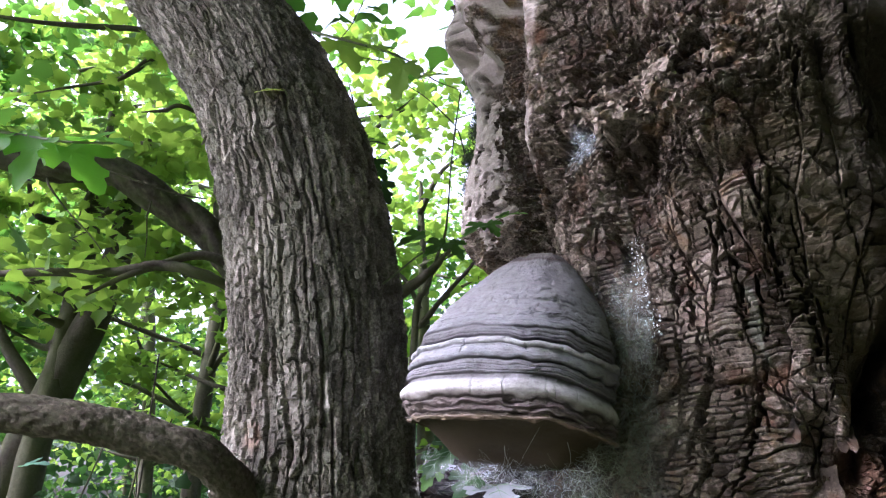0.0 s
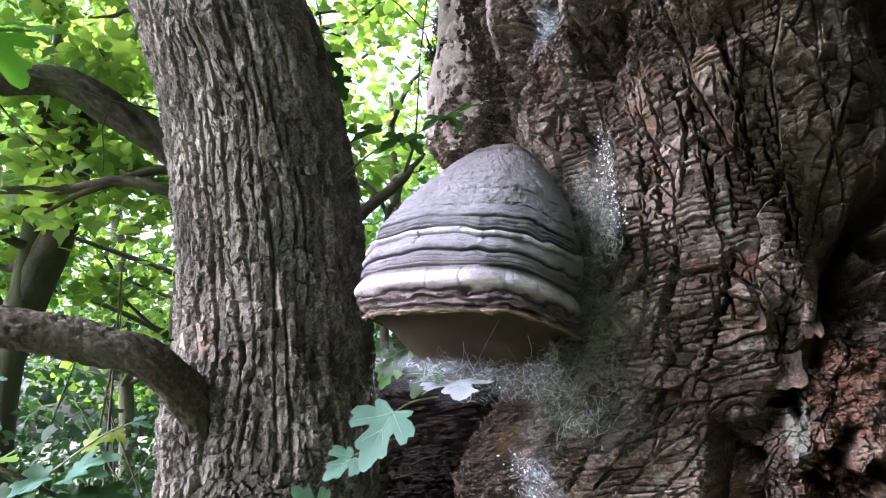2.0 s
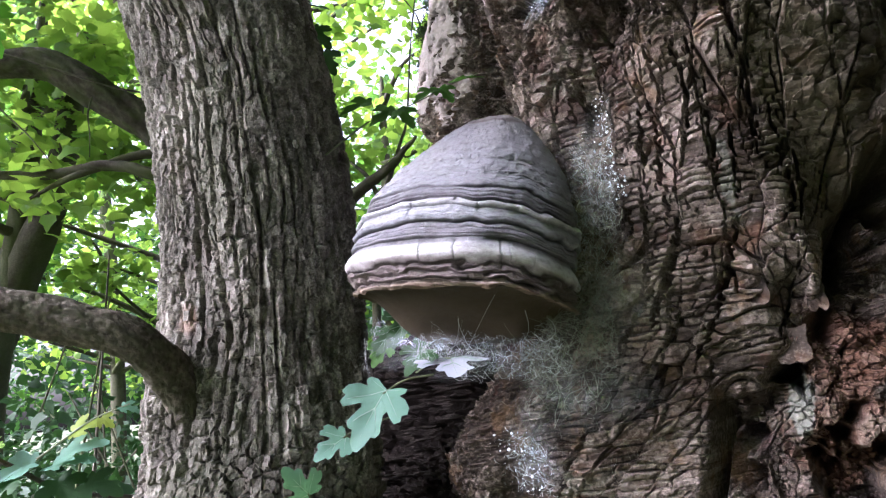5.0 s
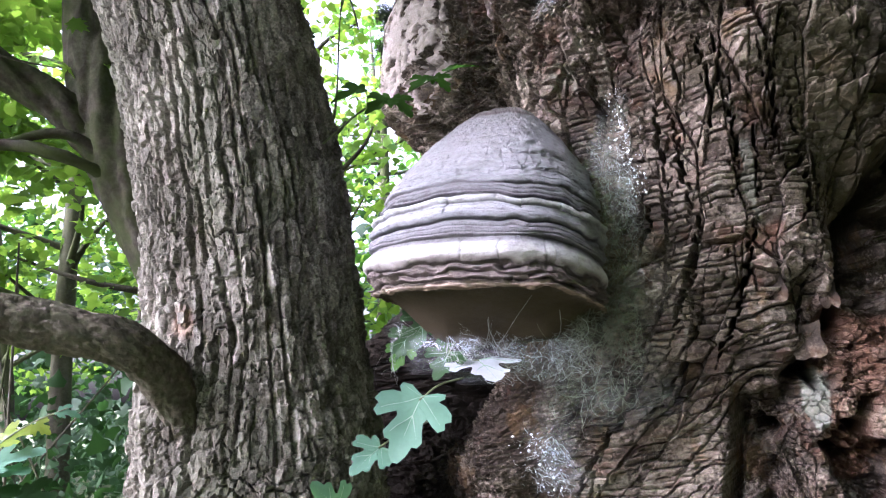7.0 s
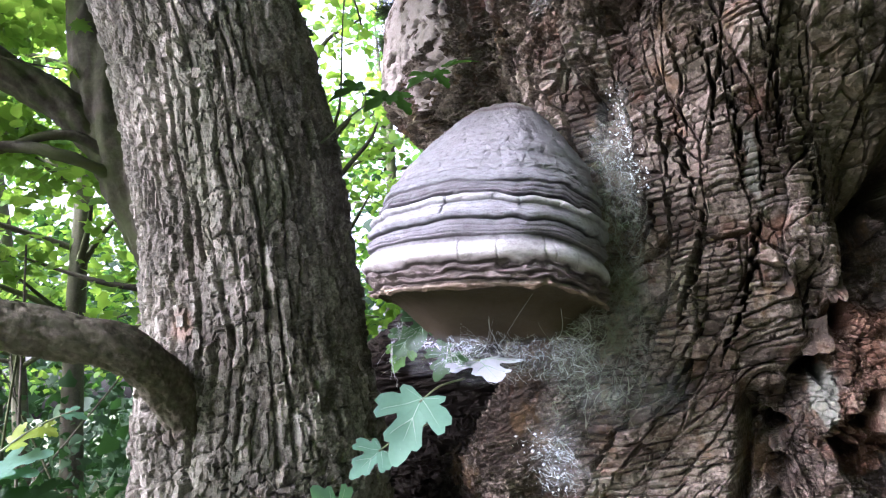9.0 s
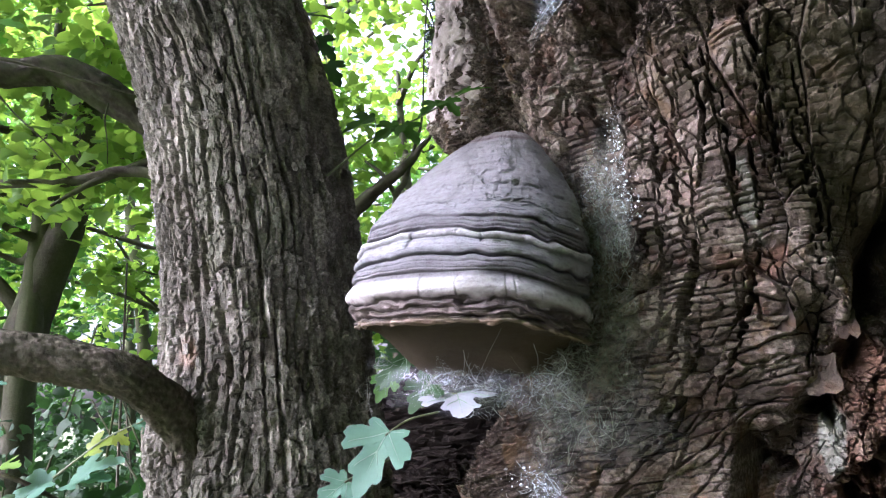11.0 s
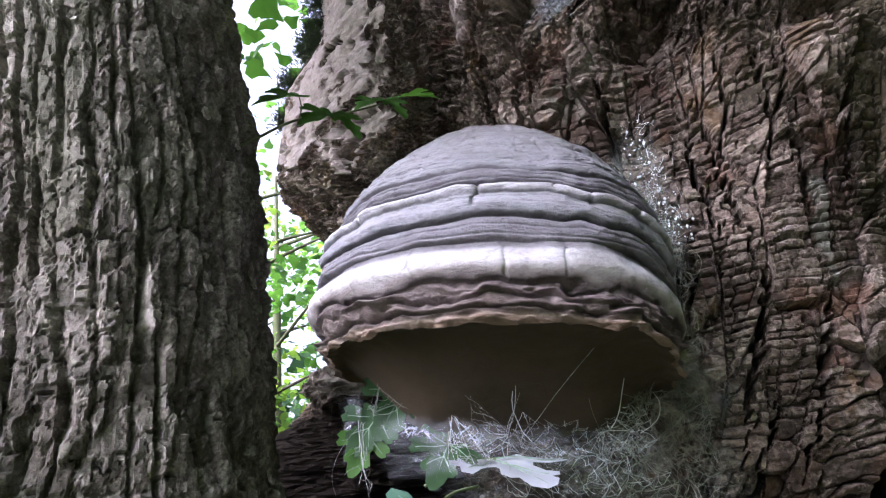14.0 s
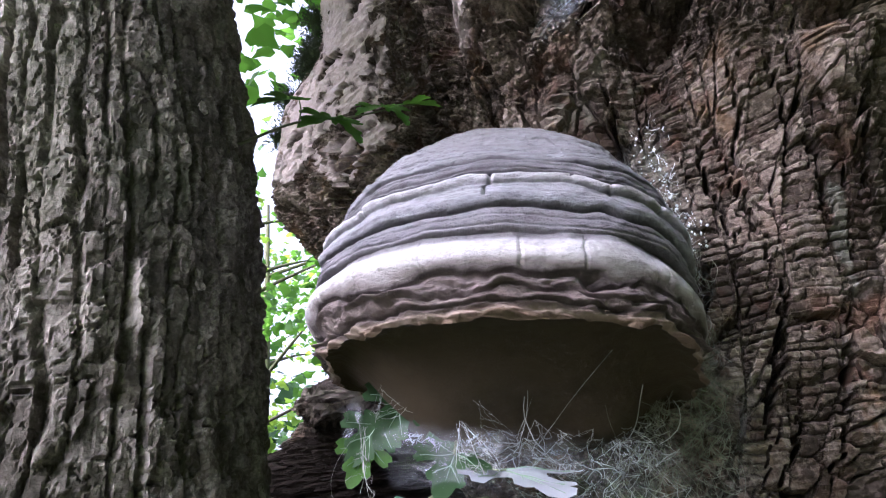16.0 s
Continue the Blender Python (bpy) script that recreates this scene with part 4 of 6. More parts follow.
def forest_tree(rng, x, y, height, spread, per, clump, size, mat, low=0.8, outline=SIMPLE, trunk_r=0.08, lean=0.3):
    tree = thing("woodland_tree", "slim woodland maple with bright green leaves", "tree", "trees behind", at=(x, y, 0))
    lx, ly = rng.uniform(-lean, lean, 2)
    pts = [(x, y, -0.1, trunk_r * 1.3), (x + lx * 0.3, y + ly * 0.3, height * 0.33, trunk_r), (x + lx, y + ly, height * 0.66, trunk_r * 0.7), (x + lx * 1.5, y + ly * 1.2, height, trunk_r * 0.25)]
    limb("trunk", tree, pts, BARK_FAR, 24, 10, 0.006, 0.05, int(rng.integers(999)))
    cs, rs = [], []
    for k in range(clump):
        z = rng.uniform(low, height)
        a, d = rng.uniform(0, 2 * math.pi), spread * math.sqrt(rng.uniform(0.05, 1))
        f = z / height
        c = np.array([x + lx * f + d * math.cos(a), y + ly * f + d * math.sin(a), z])
        cs.append(c)
        rs.append(rng.uniform(0.25, 0.55) * spread * 0.6)
        if k % 3 == 0:
            b = np.array([x + lx * f, y + ly * f, max(0.3, z - 0.35 * d)])
            m = (b + c) / 2 + rng.normal(0, 0.06, 3)
            limb("branch", tree, [(*b, trunk_r * 0.4), (*m, trunk_r * 0.25), (*c, 0.006)], BARK_FAR, 12, 6, 0, 0.05, k)
    pl = clumps(rng, cs, rs, per)
    pl = pl[pl[:, 2] > 0.05]
    crown = part("crown", leaves_mesh("crown", pl, rng.uniform(0.7, 1.3, len(pl)) * size, rng, outline), mat)
    tagged(under(crown, tree), kind="stuff")
    return tree


rng = np.random.default_rng(7)
woodland = []
for x, y, hgt, sp, per, cl, sz, mat, low in [
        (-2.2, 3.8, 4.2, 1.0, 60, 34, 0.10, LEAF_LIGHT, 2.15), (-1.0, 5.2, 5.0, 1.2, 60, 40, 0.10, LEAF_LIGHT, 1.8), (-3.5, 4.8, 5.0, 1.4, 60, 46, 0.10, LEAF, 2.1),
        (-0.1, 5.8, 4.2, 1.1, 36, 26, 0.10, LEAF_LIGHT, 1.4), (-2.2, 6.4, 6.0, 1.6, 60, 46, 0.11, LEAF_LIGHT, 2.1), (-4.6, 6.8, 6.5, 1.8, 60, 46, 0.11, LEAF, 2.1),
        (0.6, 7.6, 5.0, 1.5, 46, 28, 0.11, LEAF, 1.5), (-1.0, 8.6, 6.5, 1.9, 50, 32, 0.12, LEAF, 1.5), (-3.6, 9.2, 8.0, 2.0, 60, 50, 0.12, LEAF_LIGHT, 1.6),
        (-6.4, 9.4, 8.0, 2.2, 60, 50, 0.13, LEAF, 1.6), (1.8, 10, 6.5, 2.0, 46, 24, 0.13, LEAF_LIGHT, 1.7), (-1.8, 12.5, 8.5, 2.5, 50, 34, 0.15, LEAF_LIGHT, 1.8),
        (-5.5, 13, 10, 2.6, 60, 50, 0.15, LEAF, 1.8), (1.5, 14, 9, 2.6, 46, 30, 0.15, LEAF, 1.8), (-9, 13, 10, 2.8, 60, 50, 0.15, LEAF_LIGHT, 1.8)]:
    woodland.append(forest_tree(rng, x, y, hgt, sp, per, cl, sz, mat, low))
# unseen copies to the sides of and behind the path, added to block skylight
for k, (x, y, s) in enumerate([(-7.5, -5, 1.0), (-5, -8.5, 1.1), (-2, -9.5, 1.2), (2.5, -9, 1.1), (6, -7, 1.1), (7.5, -2.5, 1.1), (6.5, 2.5, 1.0), (5, 6.5, 1.0), (3.4, -2.6, 1), (2.2, -5.2, 1), (5.0, -0.6, 1), (0.2, -6.8, 1), (-2.4, -6.2, 1), (1.4, -3.9, 1), (3.0, -4.2, 1), (4.4, -1.9, 1), (3.9, 0.7, 1), (4.6, 2.6, 1), (-0.9, -4.9, 1), (5.8, -4.6, 1)]):
    copy_thing(woodland[(4, 8, 9, 12)[k % 4]], pose(x, y, 0, 0, 0, 67 * k))

# unseen low trees close on the right and behind, added to cut fill light
for k, (x, y) in enumerate([(2.1, -1.4), (2.6, 0.1), (1.2, -2.5), (-0.4, -3.1), (2.3, -2.9), (3.2, 1.2)]):
    copy_thing(woodland[0], pose(x, y, 0, 0, 0, 51 * k))
# unseen trees on the left, added to shade the lower left background
for k, (x, y) in enumerate([(-6.2, 4.8), (-4.6, 2.6)]):
    copy_thing(woodland[(4, 8)[k % 2]], pose(x, y, 0, 0, 0, 80 * k))
# the wood closes further off, in the leaf colour that holds shade
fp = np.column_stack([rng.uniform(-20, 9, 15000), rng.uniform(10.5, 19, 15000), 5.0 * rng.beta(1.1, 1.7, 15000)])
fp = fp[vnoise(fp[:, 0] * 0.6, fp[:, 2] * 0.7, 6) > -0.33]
tagged(part("far_wood", leaves_mesh("far_wood", fp, rng.uniform(0.18, 0.34, len(fp)), rng, SIMPLE, 0.7), LEAF_SHADED), "dense dark green wood in the distance", "woods", kind="stuff")

# unseen ring of big leaves round the back, added to block horizon skylight
rw = np.random.default_rng(19)
ring_a, ring_r = np.radians(rw.uniform(212, 395, 8000)), rw.uniform(10.5, 15, 8000)
ring = np.column_stack([ring_r * np.cos(ring_a), ring_r * np.sin(ring_a), 6.5 * rw.beta(1.0, 1.5, 8000)])
tagged(part("far_wood", leaves_mesh("far_wood", ring, rw.uniform(0.5, 1.0, 8000), rw, SIMPLE, 0.7), LEAF_SHADED), "dense dark green wood in the distance", "woods", kind="stuff")

# unseen crowns for the two near trees, high overhead, added to cut the skylight
def crown_over(tree, centre, size, count, leaf, material, limbs, start):
    c0 = np.array(centre)
    cs = c0 + rng.normal(0, 0.5, (60, 3)) * np.array(size)
    pl = clumps(rng, cs, np.full(60, 0.95), count // 60)
    pl = pl[pl[:, 2] > 3.1]
    crown = part("crown", leaves_mesh("crown", pl, rng.uniform(0.7, 1.3, len(pl)) * leaf, rng, SIMPLE, 0.45), material, None, "unseen leafy green crown, added to cut the skylight")
    tagged(under(crown, tree), kind="stuff")
    for k in range(limbs):
        e = cs[k * 5]
        b = np.array(start)
        m = (b + e) / 2 + np.array([0, 0, 0.35])
        limb("limb", tree, [(*b, 0.09), (*m, 0.05), (*e, 0.015)], BARK_FAR, 16, 8, 0.004, 0.03, k)


crown_over(old_tree, (0.9, 0.6, 6.0), (4.2, 4.2, 1.3), 13000, 0.16, LEAF, 8, (0.6, 1.1, 5.2))
crown_over(old_tree, (2.4, -1.3, 5.2), (3.0, 3.0, 1.0), 12000, 0.16, LEAF, 6, (0.6, 1.1, 5.2))
crown_over(old_tree, (-0.8, -1.6, 5.8), (3.2, 2.6, 1.0), 9000, 0.16, LEAF, 5, (0.6, 1.1, 5.2))
crown_over(grey_tree, (-1.7, 1.5, 4.6), (1.8, 1.6, 0.8), 6000, 0.12, LEAF, 6, (-1.08, 0.8, 3.5))

# an unseen leafy bough, added to the grey tree to shade both trunks
bc = np.array([-1.95, 1.5, 3.3]) + rng.normal(0, 0.5, (40, 3)) * np.array([0.5, 1.0, 0.9])
bl = clumps(rng, bc, np.full(40, 0.35), 13)
tagged(under(part("shade_bough_leaves", leaves_mesh("shade_bough_leaves", bl, rng.uniform(0.7, 1.3, len(bl)) * 0.11, rng, LOBED, 0.6), LEAF, None, "unseen leafy side bough, added to shade the trunks"), grey_tree), kind="stuff")
limb("bough", grey_tree, [(-0.9, 0.83, 2.95, 0.05), (-1.5, 0.95, 3.15, 0.035), (-2.1, 1.35, 3.45, 0.022), (-2.8, 1.6, 3.4, 0.01)], BARK_FAR, 30, 10, 0.003, 0.03, 61)

# big-limbed maple behind the grey tree
back_tree = thing("maple_tree", "dark old maple with thick crooked limbs behind the grey tree", "tree", at=(-0.45, 3.2, 0))
limb("trunk", back_tree, [(-0.40, 3.2, -0.1, 0.24), (-0.47, 3.2, 0.9, 0.19), (-0.60, 3.2, 1.75, 0.165), (-0.78, 3.2, 2.27, 0.185), (-0.93, 3.22, 2.78, 0.15), (-1.0, 3.3, 3.6, 0.10), (-1.05, 3.4, 4.6, 0.05)], BARK_FAR, 200, 60, 0.014, 0.06, 3, ridges=0.010)
limb("limb", back_tree, [(-0.72, 3.2, 2.10, 0.09), (-0.88, 3.18, 2.36, 0.09), (-1.06, 3.14, 2.58, 0.083), (-1.29, 3.08, 2.74, 0.076), (-1.53, 3.02, 2.89, 0.07), (-1.82, 3.0, 2.90, 0.065), (-2.5, 2.9, 3.1, 0.04)], BARK_FAR, 140, 40, 0.010, 0.05, 13, ridges=0.008)
limb("limb", back_tree, [(-0.75, 3.2, 2.2, 0.03), (-1.0, 3.0, 2.31, 0.026), (-1.25, 3.0, 2.38, 0.024), (-1.46, 3.0, 2.35, 0.02), (-1.97, 3.0, 2.36, 0.016), (-2.5, 3.0, 2.2, 0.01)], BARK_FAR, 40, 10, 0.004, 0.03, 14, ridges=0.008)
limb("limb", back_tree, [(-0.72, 3.2, 2.15, 0.03), (-1.0, 3.05, 2.42, 0.022), (-1.3, 3.0, 2.36, 0.016), (-1.55, 3.0, 2.25, 0.008)], BARK_FAR, 30, 10, 0.003, 0.03, 15)
limb("limb", back_tree, [(-0.62, 3.2, 1.75, 0.05), (-0.42, 3.1, 1.98, 0.042), (-0.22, 3.0, 2.13, 0.034), (-0.05, 3.0, 2.26, 0.026), (0.04, 3.0, 2.34, 0.016), (0.12, 3.0, 2.43, 0.006)], BARK_FAR, 40, 12, 0.004, 0.03, 16, ridges=0.008)
limb("limb", back_tree, [(-0.95, 3.25, 3.0, 0.035), (-1.10, 3.1, 3.30, 0.024), (-1.337, 3.0, 3.501, 0.016), (-1.459, 3.0, 3.437, 0.013), (-1.553, 3.0, 3.383, 0.011), (-1.788, 3.0, 3.348, 0.008), (-1.953, 3.0, 3.321, 0.004)], BARK_FAR, 60, 10, 0.003, 0.03, 17)
limb("limb", back_tree, [(-1.0, 3.3, 3.55, 0.03), (-1.20, 3.1, 3.66, 0.022), (-1.443, 3.0, 3.684, 0.017), (-1.814, 3.0, 3.729, 0.014), (-2.024, 3.0, 3.762, 0.011), (-2.388, 3.0, 3.833, 0.008)], BARK_FAR, 50, 10, 0.003, 0.03, 18)
limb("limb", back_tree, [(-0.97, 3.25, 3.15, 0.02), (-1.183, 3.0, 3.21, 0.011), (-1.293, 3.0, 3.195, 0.009), (-1.404, 3.0, 3.19, 0.004)], BARK_FAR, 24, 8, 0.002, 0.03, 19)
# thin dead twigs that hang about the big limb
for k, (twig_pts, r) in enumerate([([(-1.927, 2.9, 2.956), (-1.775, 2.9, 2.915), (-1.623, 2.9, 2.871), (-1.396, 2.92, 2.79), (-1.194, 2.95, 2.72), (-1.045, 3.0, 2.701)], 0.008),
                                   ([(-1.80, 2.98, 2.83), (-1.735, 2.9, 2.747), (-1.652, 2.9, 2.64), (-1.573, 2.9, 2.556), (-1.508, 2.9, 2.487), (-1.415, 2.9, 2.365)], 0.006),
                                   ([(-1.303, 3.0, 2.70), (-1.295, 2.95, 2.60), (-1.285, 2.95, 2.508), (-1.283, 2.95, 2.40)], 0.004)]):
    limb("twig", back_tree, [(*p, r * (1 - 0.12 * i)) for i, p in enumerate(twig_pts)], BARK_FAR, 30, 7, 0.001, 0.02, 70 + k)
# a bare sapling whose twigs cross the gap between the trunks
sapling = thing("sapling", "thin bare sapling with forked grey twigs between the trunks", "sapling", at=(-0.1, 3.0, 0))
limb("stem", sapling, [(-0.12, 3.05, -0.1, 0.026), (-0.12, 3.02, 1.2, 0.022), (-0.073, 3.0, 2.065, 0.016), (-0.018, 3.0, 2.22, 0.012), (0.04, 3.0, 2.381, 0.008), (0.085, 3.0, 2.521, 0.005), (0.13, 3.0, 2.9, 0.0035), (0.19, 3.0, 3.258, 0.003)], BARK_FAR, 60, 10, 0.001, 0.02, 81)
for k, twig_pts in enumerate([[(-0.06, 3.0, 2.04, 0.014), (0.071, 3.0, 2.19, 0.012), (0.193, 3.0, 2.32, 0.008), (0.237, 3.0, 2.401, 0.004)],
                              [(-0.05, 3.0, 2.12, 0.012), (-0.107, 3.0, 2.251, 0.010), (-0.184, 3.0, 2.33, 0.006)],
                              [(0.189, 3.0, 3.258, 0.003), (0.077, 3.0, 3.312, 0.003), (-0.021, 3.0, 3.384, 0.003), (-0.136, 3.0, 3.432, 0.002)],
                              [(0.155, 3.0, 3.05, 0.003), (0.097, 2.7, 2.93, 0.003), (0.001, 2.6, 2.973, 0.003), (-0.12, 2.6, 3.065, 0.003)],
                              [(0.137, 3.0, 2.95, 0.003), (0.143, 2.7, 2.86, 0.003), (0.157, 2.6, 2.73, 0.003), (0.169, 2.6, 2.649, 0.003)],
                              [(-0.136, 3.0, 3.432, 0.003), (-0.426, 3.0, 3.519, 0.003), (-0.354, 3.0, 3.694, 0.003), (-0.294, 3.0, 3.838, 0.003)]]):
    limb("twig", sapling, twig_pts, BARK_FAR, 24, 7, 0.001, 0.02, 90 + k)
cs = [np.array([-1.0, 3.3, 3.5]) + rng.normal(0, 1, 3) * np.array([0.9, 0.5, 0.5]) for _ in range(26)] + [np.array([-1.9, 3.7, 2.9]) + rng.normal(0, 1, 3) * np.array([0.5, 0.3, 0.35]) for _ in range(16)]
pl = clumps(rng, cs, np.full(len(cs), 0.3), 36)
pl = pl[(pl[:, 0] < -0.75) | (pl[:, 2] < 2.9)]
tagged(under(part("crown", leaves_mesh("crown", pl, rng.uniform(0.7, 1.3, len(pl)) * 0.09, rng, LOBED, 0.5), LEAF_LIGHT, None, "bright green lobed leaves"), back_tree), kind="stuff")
lean_tree = thing("leaning_tree", "dark leaning trunk deep in the wood", "tree", at=(-2.2, 4.0, 0))
limb("trunk", lean_tree, [(-2.75, 4.0, -0.1, 0.13), (-2.45, 4.0, 1.2, 0.12), (-2.2, 4.0, 1.9, 0.11), (-1.95, 4.0, 2.6, 0.09), (-1.8, 4.0, 3.6, 0.05)], BARK_FAR, 40, 16, 0.008, 0.05, 23)
limb("branch", lean_tree, [(-2.2, 4.0, 1.9, 0.05), (-2.5, 4.0, 2.3, 0.035), (-2.8, 4.05, 2.8, 0.02), (-3.0, 4.1, 3.4, 0.008)], BARK_FAR, 24, 8, 0.003, 0.03, 24)

# undergrowth, its shade put into the leaf colour
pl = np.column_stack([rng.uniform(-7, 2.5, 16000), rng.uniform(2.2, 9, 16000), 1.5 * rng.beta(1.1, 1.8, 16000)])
tagged(part("undergrowth", leaves_mesh("undergrowth", pl, rng.uniform(0.04, 0.09, len(pl)), rng, SIMPLE, 0.7), LEAF_SHADED), "low dark green undergrowth on the woodland floor", "undergrowth", kind="stuff")

# a shaded shrub at the foot of the maple, shade painted into its leaves
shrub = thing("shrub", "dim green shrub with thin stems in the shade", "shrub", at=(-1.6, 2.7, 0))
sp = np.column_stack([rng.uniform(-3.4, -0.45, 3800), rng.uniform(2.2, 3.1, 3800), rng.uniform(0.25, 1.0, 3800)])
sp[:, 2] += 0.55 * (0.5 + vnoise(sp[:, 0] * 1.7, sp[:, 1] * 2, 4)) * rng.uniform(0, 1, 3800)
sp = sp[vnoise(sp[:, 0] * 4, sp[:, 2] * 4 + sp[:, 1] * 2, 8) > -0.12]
tagged(under(part("leaves", leaves_mesh("leaves", sp, rng.uniform(0.03, 0.075, len(sp)), rng, SIMPLE, 0.8), LEAF_SHADED), shrub), kind="stuff")
for k in range(22):
    x, y = rng.uniform(-3.2, -0.5), rng.uniform(2.3, 3.0)
    limb("stem", shrub, [(x, y, 0.0, 0.008), (x + rng.normal(0, 0.12), y, 0.7, 0.006), (x + rng.normal(0, 0.25), y + rng.normal(0, 0.1), rng.uniform(1.1, 1.8), 0.003)], BARK_FAR, 12, 6, 0, 0.02, k)

# ---------------------------------------------------------------- near leaves and twigs
MAPLE = [(0.0, 0.0), (0.06, -0.02), (0.20, -0.09), (0.34, -0.08), (0.36, 0.0), (0.30, 0.07), (0.42, 0.10), (0.55, 0.20), (0.60, 0.32), (0.52, 0.36), (0.56, 0.46), (0.48, 0.52), (0.36, 0.45), (0.24, 0.36),
         (0.20, 0.42), (0.24, 0.56), (0.30, 0.68), (0.25, 0.76), (0.17, 0.76), (0.14, 0.90), (0.05, 1.0)]
MAPLE = MAPLE + [(-x, y) for x, y in reversed(MAPLE[1:])]


def blade(size, fold=0.18, droop=0.25, rngl=None, wave=0.03):
    o = np.array(MAPLE)
    k = len(o)
    rings = [np.zeros((1, 2)) + (0, 0.16)]
    for f in (0.3, 0.55, 0.8, 1.0):
        rings.append(np.array([0, 0.16]) + (o - (0, 0.16)) * f)
    co = np.vstack(rings)
    z = fold * np.abs(co[:, 0]) - droop * co[:, 1] ** 2 + wave * np.sin(9 * co[:, 0] + 3) * np.sin(8 * co[:, 1])
    co = np.column_stack([co, z]) * size
    bm = bmesh.new()
    vs = [bm.verts.new(c) for c in co]
    for i in range(k):
        j = (i + 1) % k
        bm.faces.new((vs[0], vs[1 + i], vs[1 + j]))
        for r in range(3):
            a, b = 1 + r * k, 1 + (r + 1) * k
            bm.faces.new((vs[a + i], vs[b + i], vs[b + j], vs[a + j]))
    return bm


def add_veins(size, fold, droop, leaf):
    """Raised midrib and side veins on a blade."""
    for tx, ty in [(0.0, 0.93), (0.46, 0.40), (-0.46, 0.40), (0.26, -0.03), (-0.26, -0.03), (0.2, 0.66), (-0.2, 0.66)]:
        bm = bmesh.new()
        y0 = 0.34 if ty > 0.6 and tx else 0.03
        prev = None
        for k in range(7):
            f = k / 6
            x, y = tx * f, y0 + (ty - y0) * f
            z = fold * abs(x) - droop * y * y + 0.03 * math.sin(9 * x + 3) * math.sin(8 * y) + 0.005
            w = 0.011 * (1 - 0.8 * f)
            row = [bm.verts.new((x - w, y, z - 0.008)), bm.verts.new((x, y, z + 0.004)), bm.verts.new((x + w, y, z - 0.008))]
            if prev:
                for j in (0, 1):
                    bm.faces.new((prev[j], prev[j + 1], row[j + 1], row[j]))
            prev = row
        bmesh.ops.scale(bm, vec=(size, size, size), verts=bm.verts)
        part("vein", bm, VEIN, leaf)


def near_leaf(tip_from, tip_to, normal, size, material, label, stem_to=None, group="", fold=0.18, droop=0.25):
    """A lobed leaf whose base is at tip_from and whose tip points to tip_to, facing normal."""
    p, q, n = Vector(tip_from), Vector(tip_to), Vector(normal).normalized()
    y = (q - p).normalized()
    x = y.cross(n).normalized()
    z = x.cross(y)
    m = Matrix((x, y, z)).transposed().to_4x4()
    m.translation = p
    leaf = thing("maple_leaf", label, "leaf", group)
    leaf.matrix_world = m
    bpy.context.view_layer.update()
    add_veins(size, fold, droop, part("blade", blade(size, fold, droop), material, leaf))
    if stem_to is not None:
        s = m.inverted() @ Vector(stem_to)
        part("petiole", tube_mesh("petiole", [(0, 0.1 * size, 0.001, 0.0007), (s[0] * 0.4, s[1] * 0.4, s[2] * 0.4 + 0.004, 0.0008), (s[0], s[1], s[2], 0.0009)], n=10, sides=6), STEM, leaf)
    return leaf


G1 = "leaves below the fungus"
near_leaf((-0.006, 0.672, 1.288), (-0.042, 0.645, 1.243), (-0.25, -0.8, 0.55), 0.056, LEAF_NEAR, "bluish green lobed maple leaf hanging below the fungus", (0.035, 0.70, 1.298), G1)
near_leaf((-0.042, 0.675, 1.252), (-0.068, 0.660, 1.240), (-0.2, -0.8, 0.5), 0.032, LEAF_NEAR, "small green maple leaf against the grey bark", (0.0, 0.70, 1.265), G1)
near_leaf((-0.078, 0.70, 1.205), (-0.090, 0.685, 1.222), (-0.1, -0.9, 0.4), 0.034, LEAF_NEAR, "small green maple leaf low on the bark", (-0.07, 0.72, 1.17), G1)
near_leaf((0.052, 0.715, 1.312), (0.054, 0.665, 1.300), (0.0, -0.22, 0.97), 0.058, LEAF_SHEEN, "leaf lying flat in spider web, sky sheen painted pale silver", (0.02, 0.735, 1.302), G1, 0.05, 0.1)
# the fungus's shade is put into these leaves' darker colour
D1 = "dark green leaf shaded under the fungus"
near_leaf((0.018, 0.748, 1.358), (0.000, 0.735, 1.338), (-0.25, -0.85, 0.1), 0.038, LEAF_SHADED, D1, (0.03, 0.765, 1.36), G1)
near_leaf((0.000, 0.746, 1.343), (-0.018, 0.738, 1.326), (-0.3, -0.8, 0.2), 0.030, LEAF_SHADED, D1, (0.012, 0.76, 1.35), G1)
near_leaf((0.034, 0.740, 1.346), (0.026, 0.726, 1.327), (-0.1, -0.9, 0.1), 0.030, LEAF_SHADED, D1, (0.04, 0.76, 1.355), G1)
near_leaf((0.030, 0.720, 1.322), (0.012, 0.700, 1.306), (-0.1, -0.6, 0.6), 0.034, LEAF_SHADED, D1, (0.04, 0.74, 1.33), G1)
near_leaf((-0.007, 0.746, 1.332), (-0.022, 0.734, 1.312), (-0.3, -0.85, 0.2), 0.026, LEAF, "olive green leaf caught in spider web", (0.004, 0.76, 1.34), G1)
near_leaf((-0.186, 0.766, 1.804), (-0.222, 0.760, 1.809), (0.0, -0.6, 0.8), 0.034, LEAF_YELLOW, "small yellow-green leaf stuck to the grey bark", (-0.180, 0.775, 1.800))

twig = thing("maple_twig", "thin maple twig with small dark green leaves before the burl", "twig", at=(-0.05, 0.84, 1.57))
